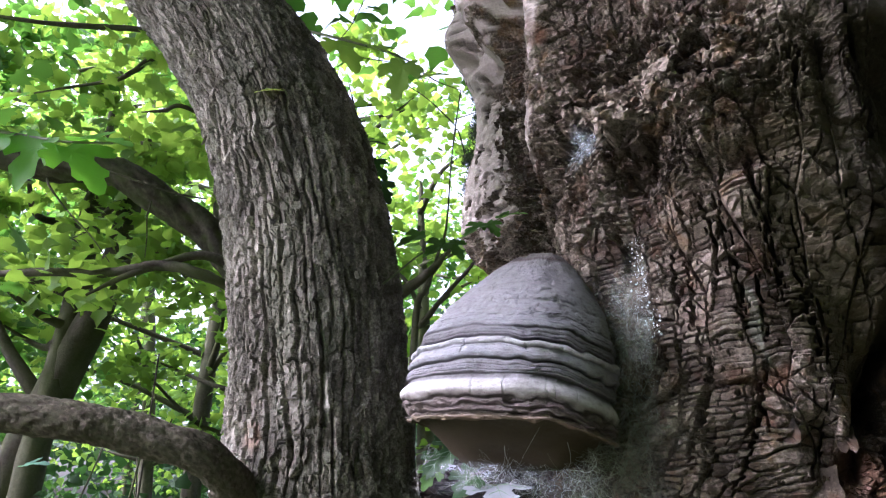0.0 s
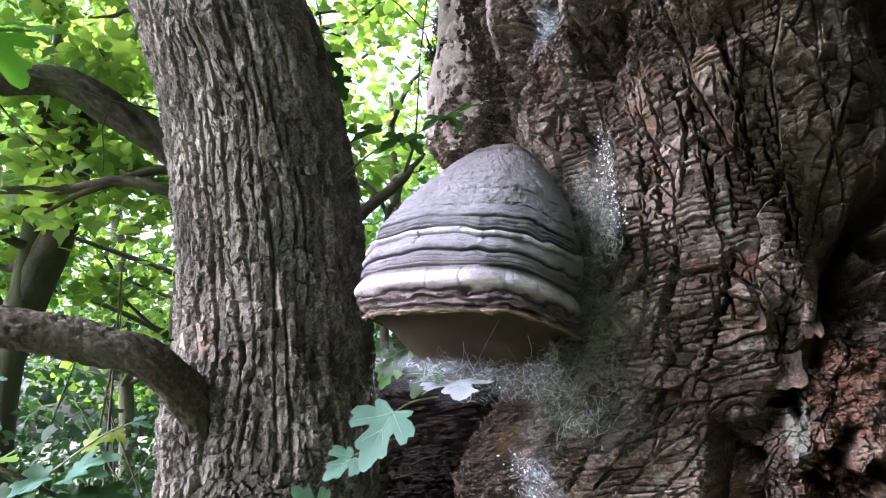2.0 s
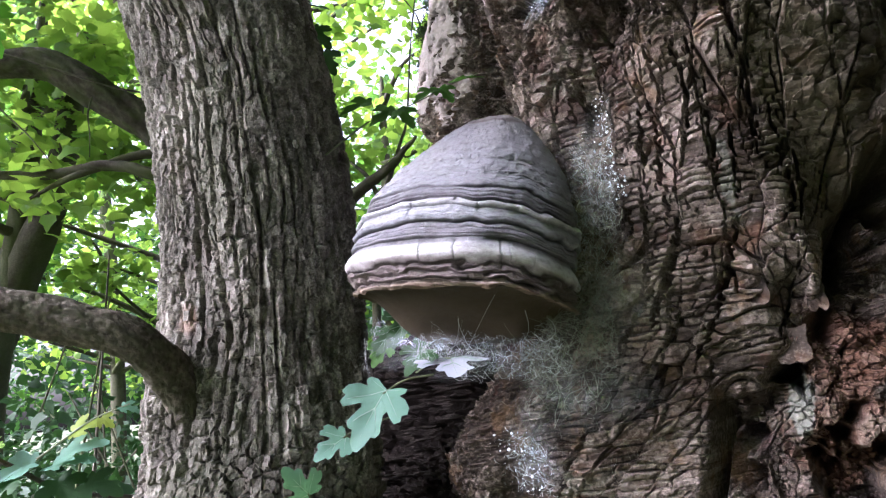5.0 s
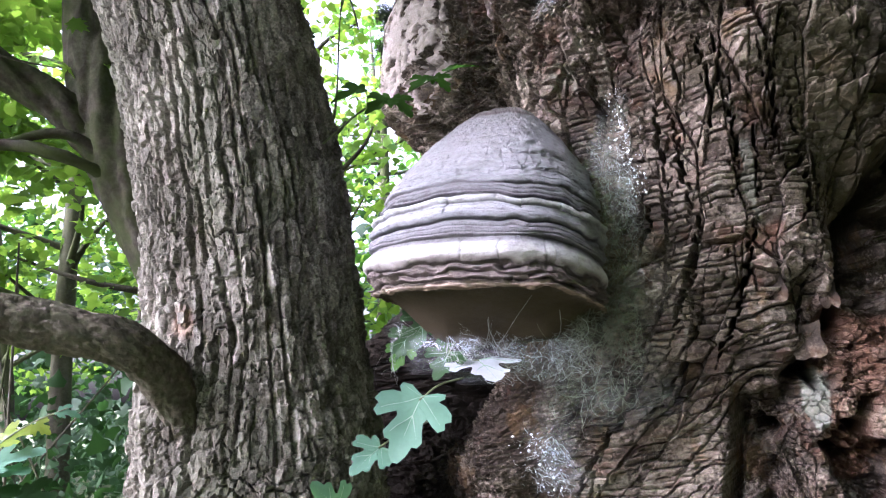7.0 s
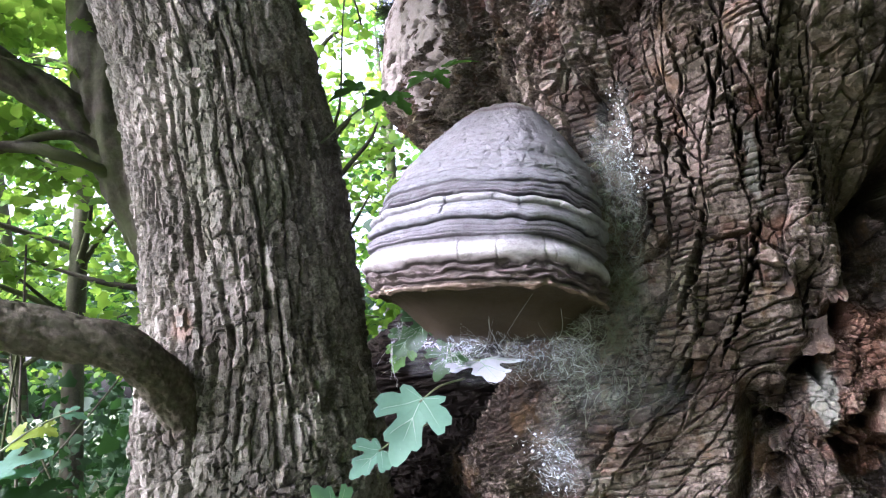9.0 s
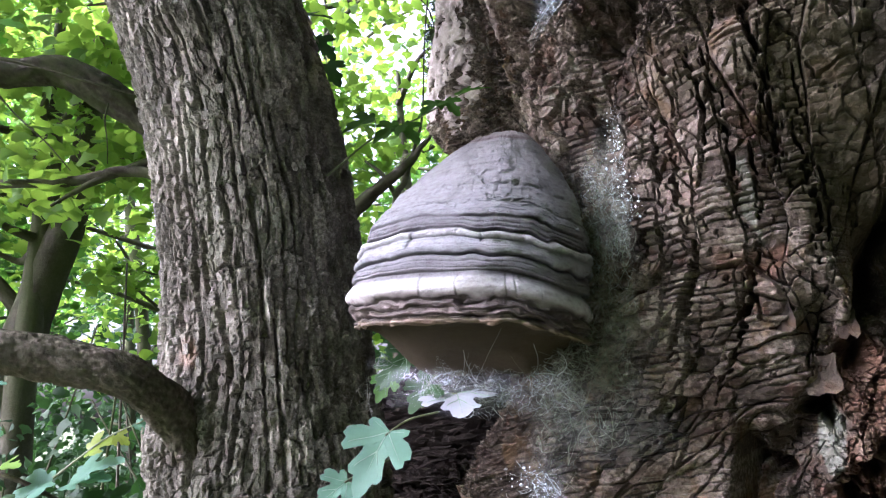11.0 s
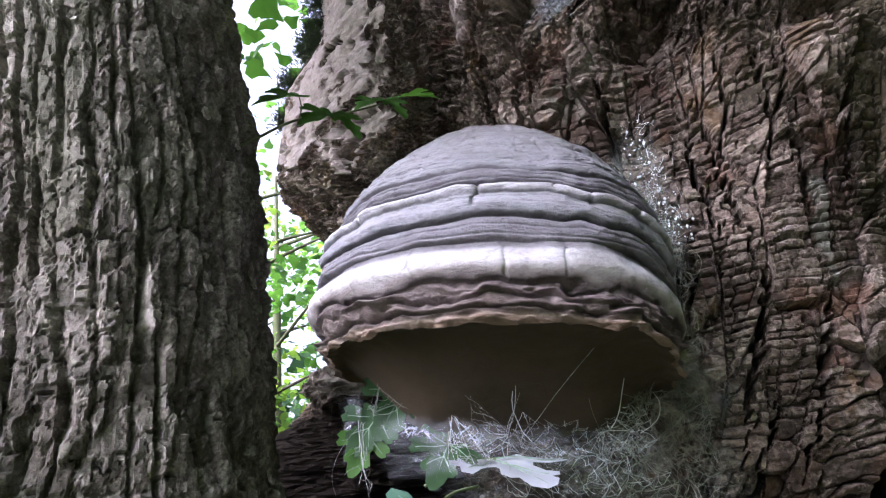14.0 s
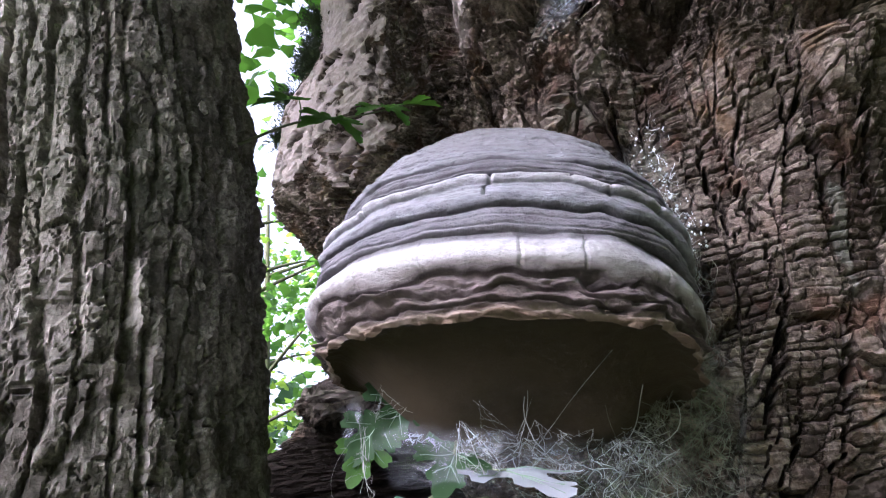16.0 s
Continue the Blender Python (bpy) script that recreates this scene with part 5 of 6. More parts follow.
under(part("stem", tube_mesh("stem", [(-0.075, 0.825, 1.548, 0.0014), (-0.048, 0.84, 1.575, 0.0013), (-0.011, 0.865, 1.612, 0.0011), (0.039, 0.875, 1.634, 0.0009), (0.091, 0.885, 1.663, 0.0007), (0.128, 0.885, 1.677, 0.0005)], n=30, sides=7), STEM), twig)
under(part("stem", tube_mesh("stem", [(-0.011, 0.865, 1.612, 0.0007), (-0.008, 0.868, 1.626, 0.0006), (-0.009, 0.87, 1.638, 0.0005)], n=8, sides=6), STEM), twig)


def twig_leaf(base, tip, normal, size, material=LEAF_SHADED):
    p, q, n = Vector(base), Vector(tip), Vector(normal).normalized()
    y = (q - p).normalized()
    x = y.cross(n).normalized()
    m = Matrix((x, y, x.cross(y))).transposed().to_4x4()
    m.translation = p
    bm = blade(size)
    bmesh.ops.transform(bm, matrix=m, verts=bm.verts)
    return part("leaf", bm, material)


for base, tip, n, s in [((-0.009, 0.87, 1.638), (-0.052, 0.861, 1.628), (0.1, -0.55, 0.8), 0.044), ((0.020, 0.870, 1.626), (-0.010, 0.855, 1.611), (-0.1, -0.7, 0.7), 0.040), ((0.021, 0.870, 1.626), (0.038, 0.855, 1.606), (0.1, -0.75, 0.6), 0.036),
                        ((0.072, 0.880, 1.655), (0.036, 0.865, 1.639), (0.0, -0.5, 0.85), 0.036), ((0.076, 0.880, 1.657), (0.088, 0.868, 1.641), (0.0, -0.7, 0.6), 0.030), ((0.094, 0.884, 1.665), (0.138, 0.878, 1.680), (0.0, -0.45, 0.9), 0.040)]:
    under(twig_leaf(base, tip, n, s, LEAF), twig)


# a leafy shoot beyond the low branch
shoot = thing("maple_shoot", "young maple shoot with pale and yellow-green leaves", "shoot", at=(-0.66, 1.4, 1.2))
under(part("stem", tube_mesh("stem", [(-0.95, 1.42, 1.29, 0.005), (-0.75, 1.4, 1.24, 0.0045), (-0.626, 1.4, 1.176, 0.004), (-0.50, 1.4, 1.15, 0.0035), (-0.30, 1.42, 1.14, 0.003)], n=30, sides=8), BARK_BRANCH), shoot)
under(part("stem", tube_mesh("stem", [(-0.70, 1.4, 1.205, 0.003), (-0.655, 1.4, 1.232, 0.0025), (-0.61, 1.4, 1.262, 0.002), (-0.56, 1.4, 1.292, 0.0016), (-0.50, 1.4, 1.312, 0.0012)], n=24, sides=7), STEM), shoot)
for base, tip, n, s, mat in [((-0.60, 1.4, 1.268), (-0.545, 1.4, 1.296), (-0.3, -0.6, 0.7), 0.06, LEAF_YELLOW), ((-0.55, 1.4, 1.292), (-0.52, 1.39, 1.27), (-0.3, -0.6, 0.5), 0.03, LEAF_YELLOW), ((-0.515, 1.4, 1.308), (-0.475, 1.4, 1.300), (0, -0.5, 0.8), 0.035, LEAF_NEAR),
                             ((-0.615, 1.39, 1.225), (-0.54, 1.38, 1.262), (-0.2, -0.45, 0.8), 0.085, LEAF_NEAR), ((-0.63, 1.39, 1.215), (-0.55, 1.37, 1.235), (0.1, -0.4, 0.9), 0.08, LEAF_NEAR), ((-0.66, 1.39, 1.222), (-0.74, 1.36, 1.20), (0, -0.4, 0.9), 0.09, LEAF_NEAR),
                             ((-0.69, 1.38, 1.20), (-0.72, 1.33, 1.165), (-0.1, -0.6, 0.7), 0.075, LEAF_SHADED), ((-0.62, 1.39, 1.19), (-0.58, 1.36, 1.15), (0.1, -0.6, 0.7), 0.075, LEAF_SHADED), ((-0.57, 1.39, 1.18), (-0.49, 1.37, 1.165), (0.1, -0.6, 0.7), 0.07, LEAF_SHADED),
                             ((-0.76, 1.39, 1.25), (-0.70, 1.36, 1.27), (0, -0.4, 0.9), 0.06, LEAF_LIGHT), ((-0.80, 1.4, 1.40), (-0.72, 1.39, 1.42), (0, -0.3, 0.9), 0.05, LEAF_NEAR), ((-0.80, 1.4, 1.33), (-0.74, 1.39, 1.318), (0, -0.4, 0.9), 0.05, LEAF_NEAR)]:
    under(twig_leaf(base, tip, n, s, mat), shoot)

# sprays of leaves hanging beside the two trunks
spray = thing("maple_spray", "spray of large bright green maple leaves on a thin twig", "leaf spray", "maple sprays", at=(-0.5, 0.8, 1.75))
under(part("stem", tube_mesh("stem", [(-0.95, 0.86, 1.93, 0.004), (-0.70, 0.83, 1.83, 0.003), (-0.50, 0.80, 1.765, 0.002), (-0.41, 0.80, 1.755, 0.0012)], n=24, sides=7), STEM), spray)
for base, tip, n, s in [((-0.50, 0.80, 1.765), (-0.53, 0.79, 1.70), (0.1, -0.7, 0.6), 0.075), ((-0.46, 0.80, 1.76), (-0.385, 0.79, 1.765), (0, -0.55, 0.8), 0.075), ((-0.56, 0.81, 1.78), (-0.60, 0.79, 1.72), (0, -0.7, 0.6), 0.08), ((-0.60, 0.81, 1.80), (-0.55, 0.80, 1.85), (0, -0.5, 0.7), 0.075), ((-0.47, 0.80, 1.752), (-0.42, 0.79, 1.705), (0.1, -0.6, 0.75), 0.085)]:
    under(twig_leaf(base, tip, n, s, LEAF_SUN), spray)
spray = thing("maple_spray", "spray of light green maple leaves between the trunks", "leaf spray", "maple sprays", at=(-0.1, 1.2, 2.1))
under(part("stem", tube_mesh("stem", [(-0.34, 1.25, 2.30, 0.004), (-0.19, 1.2, 2.22, 0.003), (-0.04, 1.2, 2.16, 0.002), (0.0, 1.2, 2.10, 0.0012)], n=24, sides=7), STEM), spray)
for base, tip, n, s in [((-0.18, 1.2, 2.21), (-0.14, 1.18, 2.15), (0.1, -0.7, 0.6), 0.095), ((-0.11, 1.2, 2.19), (-0.055, 1.19, 2.17), (0, -0.6, 0.8), 0.08), ((-0.04, 1.2, 2.15), (-0.06, 1.19, 2.08), (0, -0.7, 0.6), 0.085), ((-0.01, 1.2, 2.11), (0.03, 1.19, 2.12), (0, -0.6, 0.7), 0.06)]:
    under(twig_leaf(base, tip, n, s, LEAF_LIGHT), spray)
spray = thing("maple_spray", "small green maple leaves beside the grey trunk", "leaf spray", "maple sprays", at=(-0.09, 1.05, 1.8))
under(part("stem", tube_mesh("stem", [(-0.18, 1.0, 1.93, 0.002), (-0.12, 1.04, 1.885, 0.0016), (-0.09, 1.05, 1.83, 0.0013), (-0.075, 1.05, 1.77, 0.001)], n=20, sides=6), STEM), spray)
for base, tip, n, s in [((-0.10, 1.05, 1.845), (-0.07, 1.04, 1.815), (0.1, -0.8, 0.4), 0.045), ((-0.085, 1.05, 1.805), (-0.065, 1.04, 1.77), (0, -0.8, 0.4), 0.042), ((-0.12, 1.05, 1.885), (-0.075, 1.04, 1.885), (0, -0.5, 0.8), 0.05), ((-0.13, 1.05, 1.90), (-0.16, 1.03, 1.87), (0, -0.6, 0.7), 0.045)]:
    under(twig_leaf(base, tip, n, s, LEAF_SHADED), spray)

# ---------------------------------------------------------------- chips of bark and moss

def on_trunk(t, z, out=0.0):
    r, _ = old_form(np.asarray(t, float), np.asarray(z, float))
    a = np.radians(t)
    return np.stack([OLD_X + (r + out) * np.cos(a), OLD_Y + (r + out) * np.sin(a), z + 0 * a], -1)


fr = np.random.default_rng(21)


def trunk_chip(t, z, mesh, out=0.0, tilt=0.3, spin=0.0, label=""):
    a = math.radians(t)
    stick_on(mesh, BARK_OLD, old_stem, on_trunk(t, z, out), (math.cos(a), math.sin(a), 0.1), tilt, spin, label)


for t, z, l, w, tone, bare, tilt in [(239.8, 1.296, 0.017, 0.016, 0.35, 0.0, 0.15), (243.0, 1.34, 0.018, 0.010, 0.05, 0.0, 0.2), (237.6, 1.35, 0.018, 0.009, 0.05, 0.0, 0.15)]:
    trunk_chip(t, z, flake_mesh("bark_flake", l, w, int(t * 10), tone, bare), -0.002, tilt, 0.1)

grey_c = spline(np.array(GREY_AXIS), 900)
GREY_CHIPS = [flake_mesh("bark_flake", l, w, 400 + i, t) for i, (l, w, t) in enumerate([(0.008, 0.003, 0.6), (0.006, 0.004, 0.8), (0.011, 0.0035, 0.5), (0.005, 0.003, 0.95)])]
for k in range(80):
    t, z = fr.uniform(185, 335), fr.uniform(1.14, 2.0)
    cx, cy, cr = (float(np.interp(z, grey_c[:, 2], grey_c[:, j])) for j in (0, 1, 3))
    a = math.radians(t)
    p = (cx + (cr + 0.0035) * math.cos(a), cy + (cr + 0.0035) * math.sin(a), z)
    stick_on(GREY_CHIPS[k % 4], BARK_GREY, grey_stem, p, (math.cos(a), math.sin(a), 0.0), fr.uniform(0.0, 0.3), fr.uniform(-0.25, 0.25))
# ---------------------------------------------------------------- spider webs
def veil(name, corners, material, label, sag=0.01, n=40, seed=0, parent=None):
    """A sheet of silk between four corners, sagging and fading to its edges."""
    c = np.array(corners, float)
    u, v = np.meshgrid(np.linspace(0, 1, n), np.linspace(0, 1, n), indexing="ij")
    co = (c[0] * ((1 - u) * (1 - v))[..., None] + c[1] * (u * (1 - v))[..., None] + c[2] * (u * v)[..., None] + c[3] * ((1 - u) * v)[..., None])
    bow = np.sin(u * math.pi) * np.sin(v * math.pi)
    co[..., 2] -= sag * bow
    co[..., 1] += 0.012 * fbm(u * 4 + seed, v * 4, 3, seed)
    edge = np.minimum(np.minimum(u, 1 - u), np.minimum(v, 1 - v)) + 0.12 * fbm(u * 6, v * 6, 3, seed + 4)
    ob = part(name, grid_mesh(name, co, veil=np.clip(smooth(0.0, 0.3, edge), 0, 1)), material, None, label)
    return under(ob, parent) if parent else ob


def strands(name, starts, ends, radius, rng, material, parent, sag=0.012, segs=7, label=""):
    """Fine threads, each a thin three-sided tube, joined."""
    n = len(starts)
    t = np.linspace(0, 1, segs)
    d = ends - starts
    bend = rng.normal(0, 1, (n, 3)) * np.linalg.norm(d, axis=1)[:, None] * 0.10
    bend[:, 2] -= sag
    path = starts[:, None] + d[:, None] * t[None, :, None] + bend[:, None] * (4 * t * (1 - t))[None, :, None]
    path = path + rng.normal(0, 0.00025, path.shape)
    e1 = np.cross(d, np.array([0.3, 0.2, 0.93]))
    e1 /= np.linalg.norm(e1, axis=1)[:, None] + 1e-9
    e2 = np.cross(d, e1)
    e2 /= np.linalg.norm(e2, axis=1)[:, None] + 1e-9
    rad = radius * rng.uniform(0.5, 1.6, n)
    co = np.stack([path + rad[:, None, None] * (math.cos(a) * e1 + math.sin(a) * e2)[:, None] for a in (0, 2.1, 4.2)], 2)
    idx = np.arange(n * segs * 3).reshape(n, segs, 3)
    f = [np.stack([idx[:, :-1, k], idx[:, :-1, (k + 1) % 3], idx[:, 1:, (k + 1) % 3], idx[:, 1:, k]], -1).reshape(-1, 4) for k in range(3)]
    ob = part(name, raw_mesh(name, co.reshape(-1, 3), np.vstack(f)), material, None, label)
    return tagged(under(ob, parent), kind="stuff")


def fan(name, apex, foot_a, foot_b, count, rng, parent, radius=0.00035, cross=3):
    """Threads that spread from one hold to many, with slack threads across."""
    apex, fa, fb = (np.array(v, float) for v in (apex, foot_a, foot_b))
    u = np.sort(rng.uniform(0, 1, count))[:, None]
    foot = fa + (fb - fa) * u + rng.normal(0, 0.0025, (count, 3))
    a, b = [apex + rng.normal(0, 0.0012, (count, 3))], [foot]
    for k in range(cross):
        f = rng.uniform(0.35, 0.95, (count - 1, 1))
        a.append(apex + (foot[:-1] - apex) * f)
        b.append(apex + (foot[1:] - apex) * (f + rng.normal(0, 0.05, f.shape)))
    strands(name, np.vstack(a), np.vstack(b), radius, rng, SILK, parent, 0.001, 10)


def lace(name, corners, nu, nv, radius, rng, parent, material, keep=0.7, depth=0.004):
    """A torn sheet of silk: an uneven net of threads between four corners."""
    c = np.array(corners, float)
    u, v = np.meshgrid((np.arange(nu) + 0.5) / nu, (np.arange(nv) + 0.5) / nv, indexing="ij")
    u, v = u + rng.normal(0, 0.32 / nu, u.shape), v + rng.normal(0, 0.32 / nv, v.shape)
    co = c[0] * ((1 - u) * (1 - v))[..., None] + c[1] * (u * (1 - v))[..., None] + c[2] * (u * v)[..., None] + c[3] * ((1 - u) * v)[..., None]
    co = co + rng.normal(0, depth, co.shape) * np.array([0.4, 1, 0.5])
    a = np.vstack([x.reshape(-1, 3) for x in (co[:-1], co[:, :-1], co[:-1, :-1], co[1:, :-1])])
    b = np.vstack([x.reshape(-1, 3) for x in (co[1:], co[:, 1:], co[1:, 1:], co[:-1, 1:])])
    torn = np.random.default_rng(int(1000 * abs(c[0][0])) + nu).uniform(0, 1, len(a)) < keep
    return strands(name, a[torn], b[torn], radius, rng, material, parent, 0.0006, 5)


wr = np.random.default_rng(11)
web_below = thing("spider_web", "tangled grey spider web full of debris under the fungus", "spider web", "spider webs", at=(0.12, 0.74, 1.29))
n = 150
a = on_trunk(wr.uniform(216, 227, n), wr.uniform(1.20, 1.36, n), wr.uniform(0.0, 0.03, n))
b = a + wr.normal(0, 1, (n, 3)) * np.array([0.011, 0.006, 0.011])
strands("silk_tangle", a, b, 0.00008, wr, SILK_DULL, web_below, 0.002, 6)
for k in range(3):
    o = 0.004 + 0.012 * k
    veil("veil", [on_trunk(217 - k, 1.35, o), on_trunk(229 - k, 1.39, o), on_trunk(227.5 - k, 1.235, o), on_trunk(214, 1.22, o)], SILK_FUZZ, "", 0.0, 60, 3 + 11 * k, web_below)
# sheets and fans from the underside's back edge to the leaves
veil("veil", [(0.0, 0.745, 1.325), (0.16, 0.715, 1.325), (0.17, 0.72, 1.285), (0.03, 0.735, 1.290)], SILK_VEIL, "", 0.006, 50, 5, web_below)
veil("veil", [(-0.022, 0.748, 1.358), (-0.006, 0.750, 1.360), (-0.012, 0.748, 1.313), (-0.023, 0.746, 1.315)], SILK_VEIL, "", 0.0, 24, 6, web_below)
veil("veil", [(0.06, 0.72, 1.328), (0.10, 0.712, 1.328), (0.12, 0.70, 1.296), (0.05, 0.705, 1.296)], SILK_VEIL, "", 0.0, 30, 16, web_below)
for k, (x, y, z, w, h) in enumerate([(0.035, 0.722, 1.318, 0.045, 0.026), (0.085, 0.708, 1.314, 0.05, 0.028), (0.125, 0.705, 1.318, 0.045, 0.024)]):
    veil("veil", [(x - w / 2, y, z + h / 2), (x + w / 2, y - 0.006, z + h / 2), (x + w * 0.6, y - 0.016, z - h / 2), (x - w * 0.4, y - 0.010, z - h / 2)], SILK_VEIL, "", 0.003, 26, 31 + k, web_below)
for apex, fa, fb, c in [((0.027, 0.704, 1.334), (0.010, 0.70, 1.311), (0.062, 0.70, 1.308), 10), ((0.062, 0.704, 1.326), (0.05, 0.70, 1.308), (0.105, 0.70, 1.306), 9), ((0.038, 0.704, 1.346), (0.030, 0.70, 1.330), (0.052, 0.70, 1.322), 3),
                        ((-0.012, 0.71, 1.352), (-0.036, 0.708, 1.338), (0.008, 0.706, 1.336), 5), ((0.12, 0.704, 1.326), (0.10, 0.70, 1.305), (0.16, 0.70, 1.300), 7), ((-0.022, 0.708, 1.334), (-0.04, 0.706, 1.300), (-0.005, 0.70, 1.305), 5)]:
    fan("silk_threads", apex, fa, fb, c, wr, web_below, 0.00007, 4)
strands("silk_threads", np.array([[0.066, 0.69, 1.352], [0.014, 0.70, 1.312]]), np.array([[0.052, 0.70, 1.318], [0.075, 0.68, 1.302]]), 0.00007, wr, SILK, web_below, 0.001)
veil("veil", [(-0.028, 0.735, 1.350), (0.065, 0.716, 1.335), (0.075, 0.700, 1.300), (-0.012, 0.705, 1.305)], SILK_VEIL, "", 0.003, 40, 45, web_below)
lace("silk_net", [(0.050, 0.716, 1.336), (0.150, 0.690, 1.338), (0.160, 0.705, 1.285), (0.050, 0.700, 1.290)], 22, 12, 0.00012, wr, web_below, SILK, 0.36)
lace("silk_net", [(0.125, 0.690, 1.345), on_trunk(226, 1.40, 0.012), on_trunk(224, 1.25, 0.010), (0.120, 0.735, 1.255)], 14, 16, 0.00020, wr, web_below, SILK_DULL, 0.42, 0.007)
lace("silk_net", [(0.150, 0.672, 1.40), on_trunk(226.5, 1.46, 0.014), on_trunk(225, 1.30, 0.012), (0.130, 0.700, 1.30)], 12, 20, 0.00020, wr, web_below, SILK_DULL, 0.42, 0.006)
# long loose hairs of silk from the fungus's edge out to the bark
n = 60
a = np.column_stack([wr.uniform(0.10, 0.165, n), wr.uniform(0.675, 0.735, n), wr.uniform(1.30, 1.40, n)])
b = on_trunk(wr.uniform(219, 227.5, n), a[:, 2] - wr.uniform(0.0, 0.09, n), wr.uniform(0.002, 0.02, n))
strands("silk_hair", a, a + (b - a) * wr.uniform(0.5, 1.0, (n, 1)), 0.00011, wr, SILK_DULL, web_below, 0.004, 9)
# stout threads that stand up to the underside
for p, q in [((0.060, 0.690, 1.352), (0.052, 0.700, 1.318)), ((0.060, 0.690, 1.352), (0.071, 0.700, 1.318)), ((0.118, 0.672, 1.346), (0.118, 0.690, 1.322)), ((0.137, 0.672, 1.338), (0.138, 0.690, 1.318)), ((0.098, 0.640, 1.372), (0.070, 0.705, 1.322))]:
    strands("silk_thread", np.array([p]), np.array([q]), 0.00020, wr, SILK, web_below, 0.0005)
veil("veil", [(0.135, 0.735, 1.53), on_trunk(225.5, 1.53, 0.01), on_trunk(226, 1.37, 0.012), (0.163, 0.672, 1.38)], SILK_FUZZ, "", 0.0, 50, 41, web_below)
veil("veil", [(0.140, 0.700, 1.49), on_trunk(224.5, 1.50, 0.02), on_trunk(225, 1.30, 0.02), (0.150, 0.680, 1.33)], SILK_FUZZ, "", 0.0, 50, 43, web_below)
veil("veil", [(0.105, 0.690, 1.345), on_trunk(224.5, 1.37, 0.025), on_trunk(222.5, 1.25, 0.02), (0.105, 0.715, 1.270)], SILK_FUZZ, "", 0.004, 50, 44, web_below)
web_side = thing("spider_web", "glistening spider web on the bark beside the fungus", "spider web", "spider webs", at=(0.22, 0.73, 1.50))
veil("veil", [on_trunk(221, 1.54, 0.012), on_trunk(226.5, 1.56, 0.012), on_trunk(227, 1.40, 0.012), on_trunk(221, 1.40, 0.02)], SILK_FUZZ, "", 0.0, 60, 7, web_side)


def beads(name, count, t, ts, z0, z1, parent, rng):
    """Wet knots of silk, each a tiny eight-sided white bead that stands in for a glint."""
    z = rng.uniform(z0, z1, count)
    c = on_trunk(rng.normal(t, ts, count) - 20 * (z - (z0 + z1) / 2), z, rng.uniform(0.006, 0.016, count))
    o = np.array([(1, 0, 0), (-1, 0, 0), (0, 1, 0), (0, -1, 0), (0, 0, 1), (0, 0, -1)], float)
    f = np.array([(0, 2, 4), (2, 1, 4), (1, 3, 4), (3, 0, 4), (2, 0, 5), (1, 2, 5), (3, 1, 5), (0, 3, 5)])
    s = 0.0003 + 0.0014 * rng.uniform(0, 1, (count, 1, 1)) ** 3 * rng.uniform(0.5, 1.5, (count, 1, 3))
    co = c[:, None] + o[None] * s
    ob = part(name, raw_mesh(name, co.reshape(-1, 3), (f[None] + 6 * np.arange(count)[:, None, None]).reshape(-1, 3)), WET)
    return tagged(under(ob, parent), kind="stuff")


lace("silk_net", [on_trunk(225.0, 1.570, 0.012), on_trunk(226.6, 1.570, 0.012), on_trunk(226.4, 1.465, 0.012), on_trunk(224.0, 1.465, 0.014)], 7, 24, 0.00012, wr, web_side, WET, 0.10, 0.003)
lace("silk_net", [on_trunk(221.5, 1.52, 0.02), on_trunk(226.0, 1.50, 0.012), on_trunk(226.0, 1.36, 0.012), on_trunk(222.0, 1.38, 0.02)], 14, 30, 0.00010, wr, web_side, SILK, 0.35, 0.004)
beads("silk_glints", 150, 225.3, 0.7, 1.45, 1.57, web_side, wr)
n = 24
a = on_trunk(wr.normal(225.3, 1.0, n), wr.uniform(1.43, 1.59, n), wr.uniform(0.004, 0.014, n))
b = a + wr.normal(0, 1, (n, 3)) * np.array([0.003, 0.002, 0.004])
strands("silk_tangle", a, b, 0.00016, wr, SILK, web_side, 0.001, 5)
web_top = thing("spider_web", "thin bluish spider web sheet stretched over the bark", "spider web", "spider webs", at=(0.2, 0.72, 1.68))
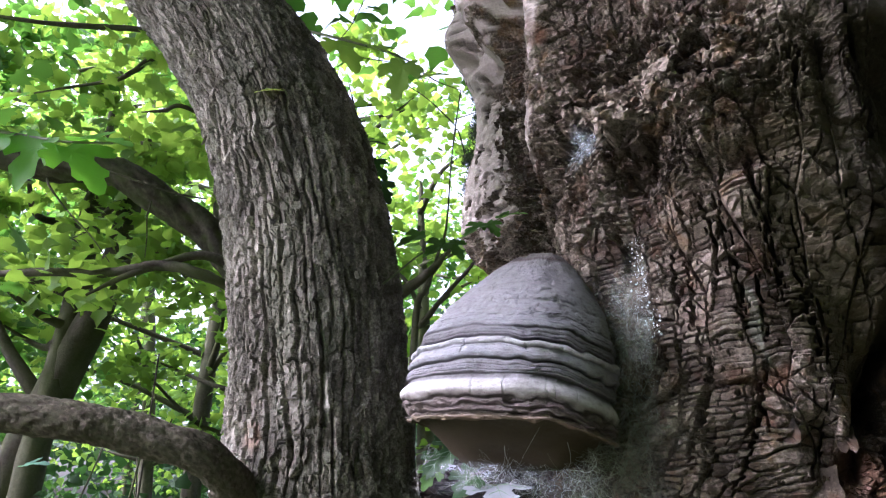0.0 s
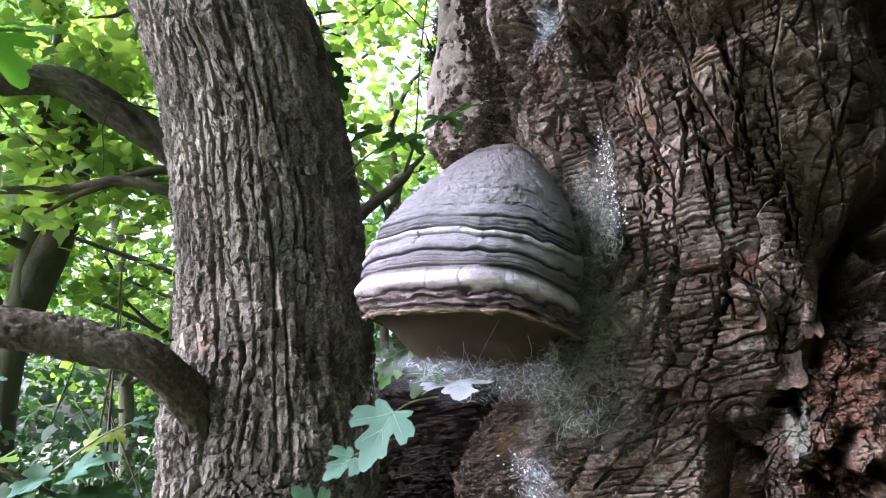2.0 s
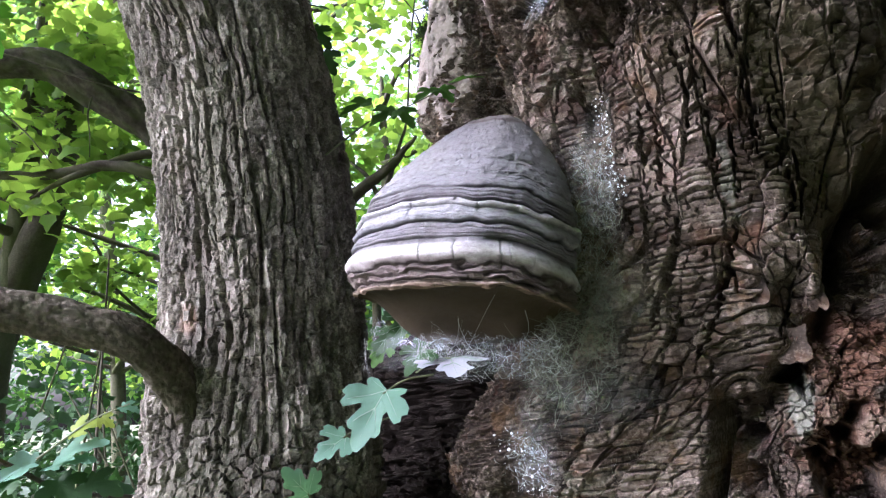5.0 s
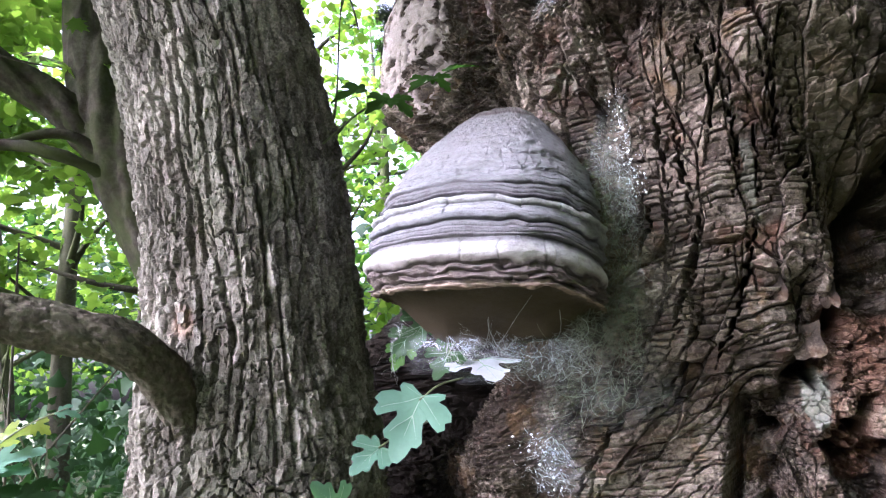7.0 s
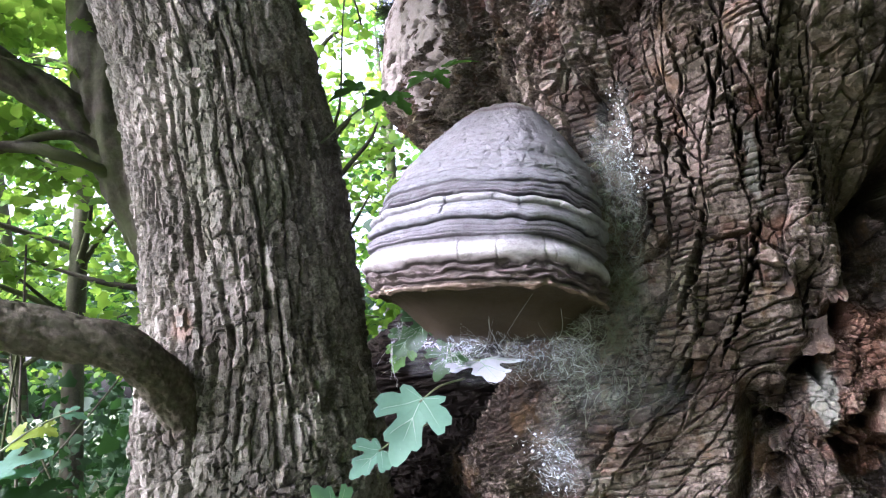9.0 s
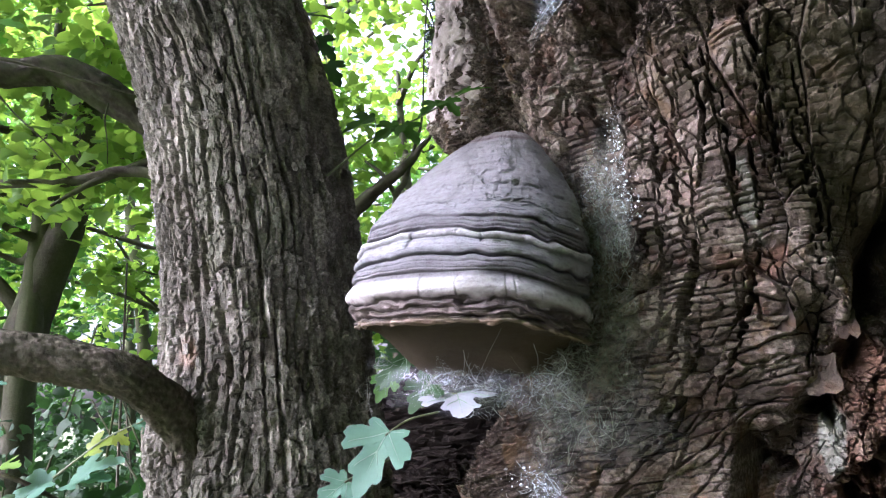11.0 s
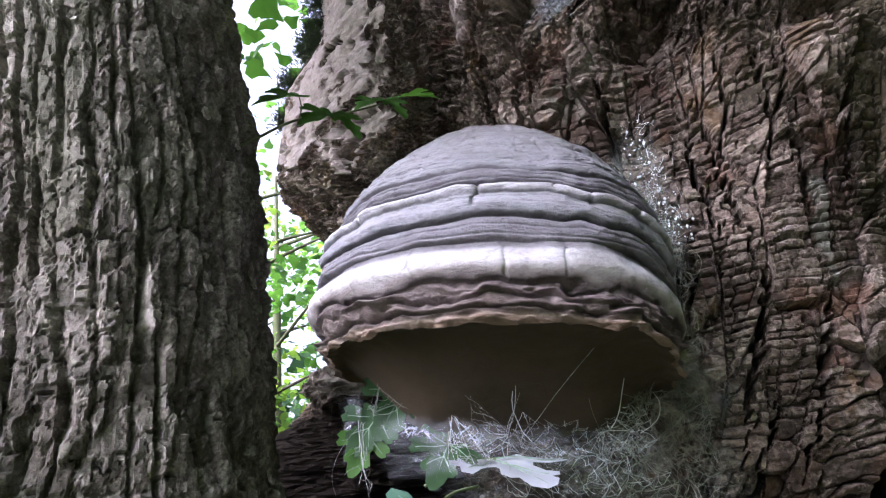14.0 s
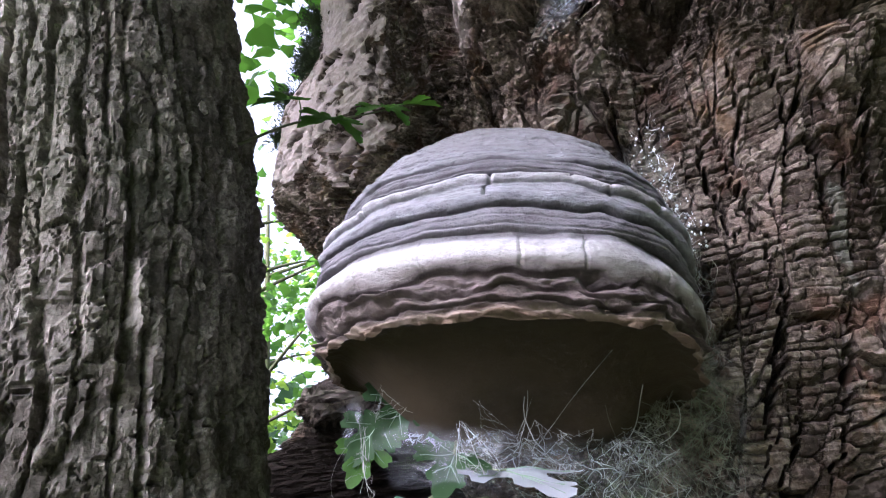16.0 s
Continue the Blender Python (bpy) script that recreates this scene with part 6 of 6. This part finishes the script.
top_edge = [(0.168, 0.771, 1.661), (0.184, 0.723, 1.673), (0.204, 0.677, 1.678)]
veil("veil", top_edge + [(0.170, 0.735, 1.735)], SILK_HAZE, "", 0.002, 50, 8, web_top)
veil("veil", top_edge + [(0.182, 0.730, 1.690)], SILK_HAZE, "", 0.003, 50, 18, web_top)
for k in range(7):
    strands("silk_thread", np.array([top_edge[0]]) + (0, 0, 0.003 * k), np.array([top_edge[2]]) + (0, 0.004 * k, 0.004 * k), 0.00010, wr, SILK, web_top, 0.0015)
web_low = thing("spider_web", "shiny funnel of spider web low on the bark", "spider web", "spider webs", at=(0.12, 0.77, 1.21))
veil("veil", [on_trunk(213, 1.25, 0.012), on_trunk(218, 1.245, 0.012), on_trunk(218.5, 1.18, 0.012), on_trunk(213, 1.18, 0.012)], SILK_VEIL, "", 0.0, 40, 9, web_low)
lace("silk_net", [on_trunk(212.3, 1.235, 0.010), on_trunk(216.8, 1.235, 0.010), on_trunk(216.8, 1.180, 0.010), on_trunk(213.0, 1.180, 0.010)], 8, 9, 0.00014, wr, web_low, SILK, 0.35, 0.003)
beads("silk_glints", 70, 214.5, 1.0, 1.18, 1.24, web_low, wr)
n = 40
a = on_trunk(wr.normal(214.5, 1.2, n), wr.uniform(1.17, 1.24, n), wr.uniform(0.004, 0.012, n))
b = a + wr.normal(0, 1, (n, 3)) * np.array([0.004, 0.003, 0.004])
strands("silk_tangle", a, b, 0.00016, wr, SILK, web_low, 0.001, 5)

# moss along the back edge of the burl
MOSS = plain_material("dark_moss", (0.035, 0.055, 0.02), 0.95)
n = 5000
clump = on_trunk(np.array([150.0, 153, 157, 160, 163, 156, 160]), np.array([1.95, 2.00, 2.03, 2.06, 2.09, 2.055, 2.03]), 0.006)
a = clump[wr.integers(0, 7, n)] + wr.normal(0, 0.011, (n, 3))
b = a + wr.normal(0, 0.003, (n, 3)) + np.array([-0.002, -0.001, 0.003])
strands("moss", a, b, 0.0007, wr, MOSS, old_tree, 0.0, 4, "dark green moss tufts")
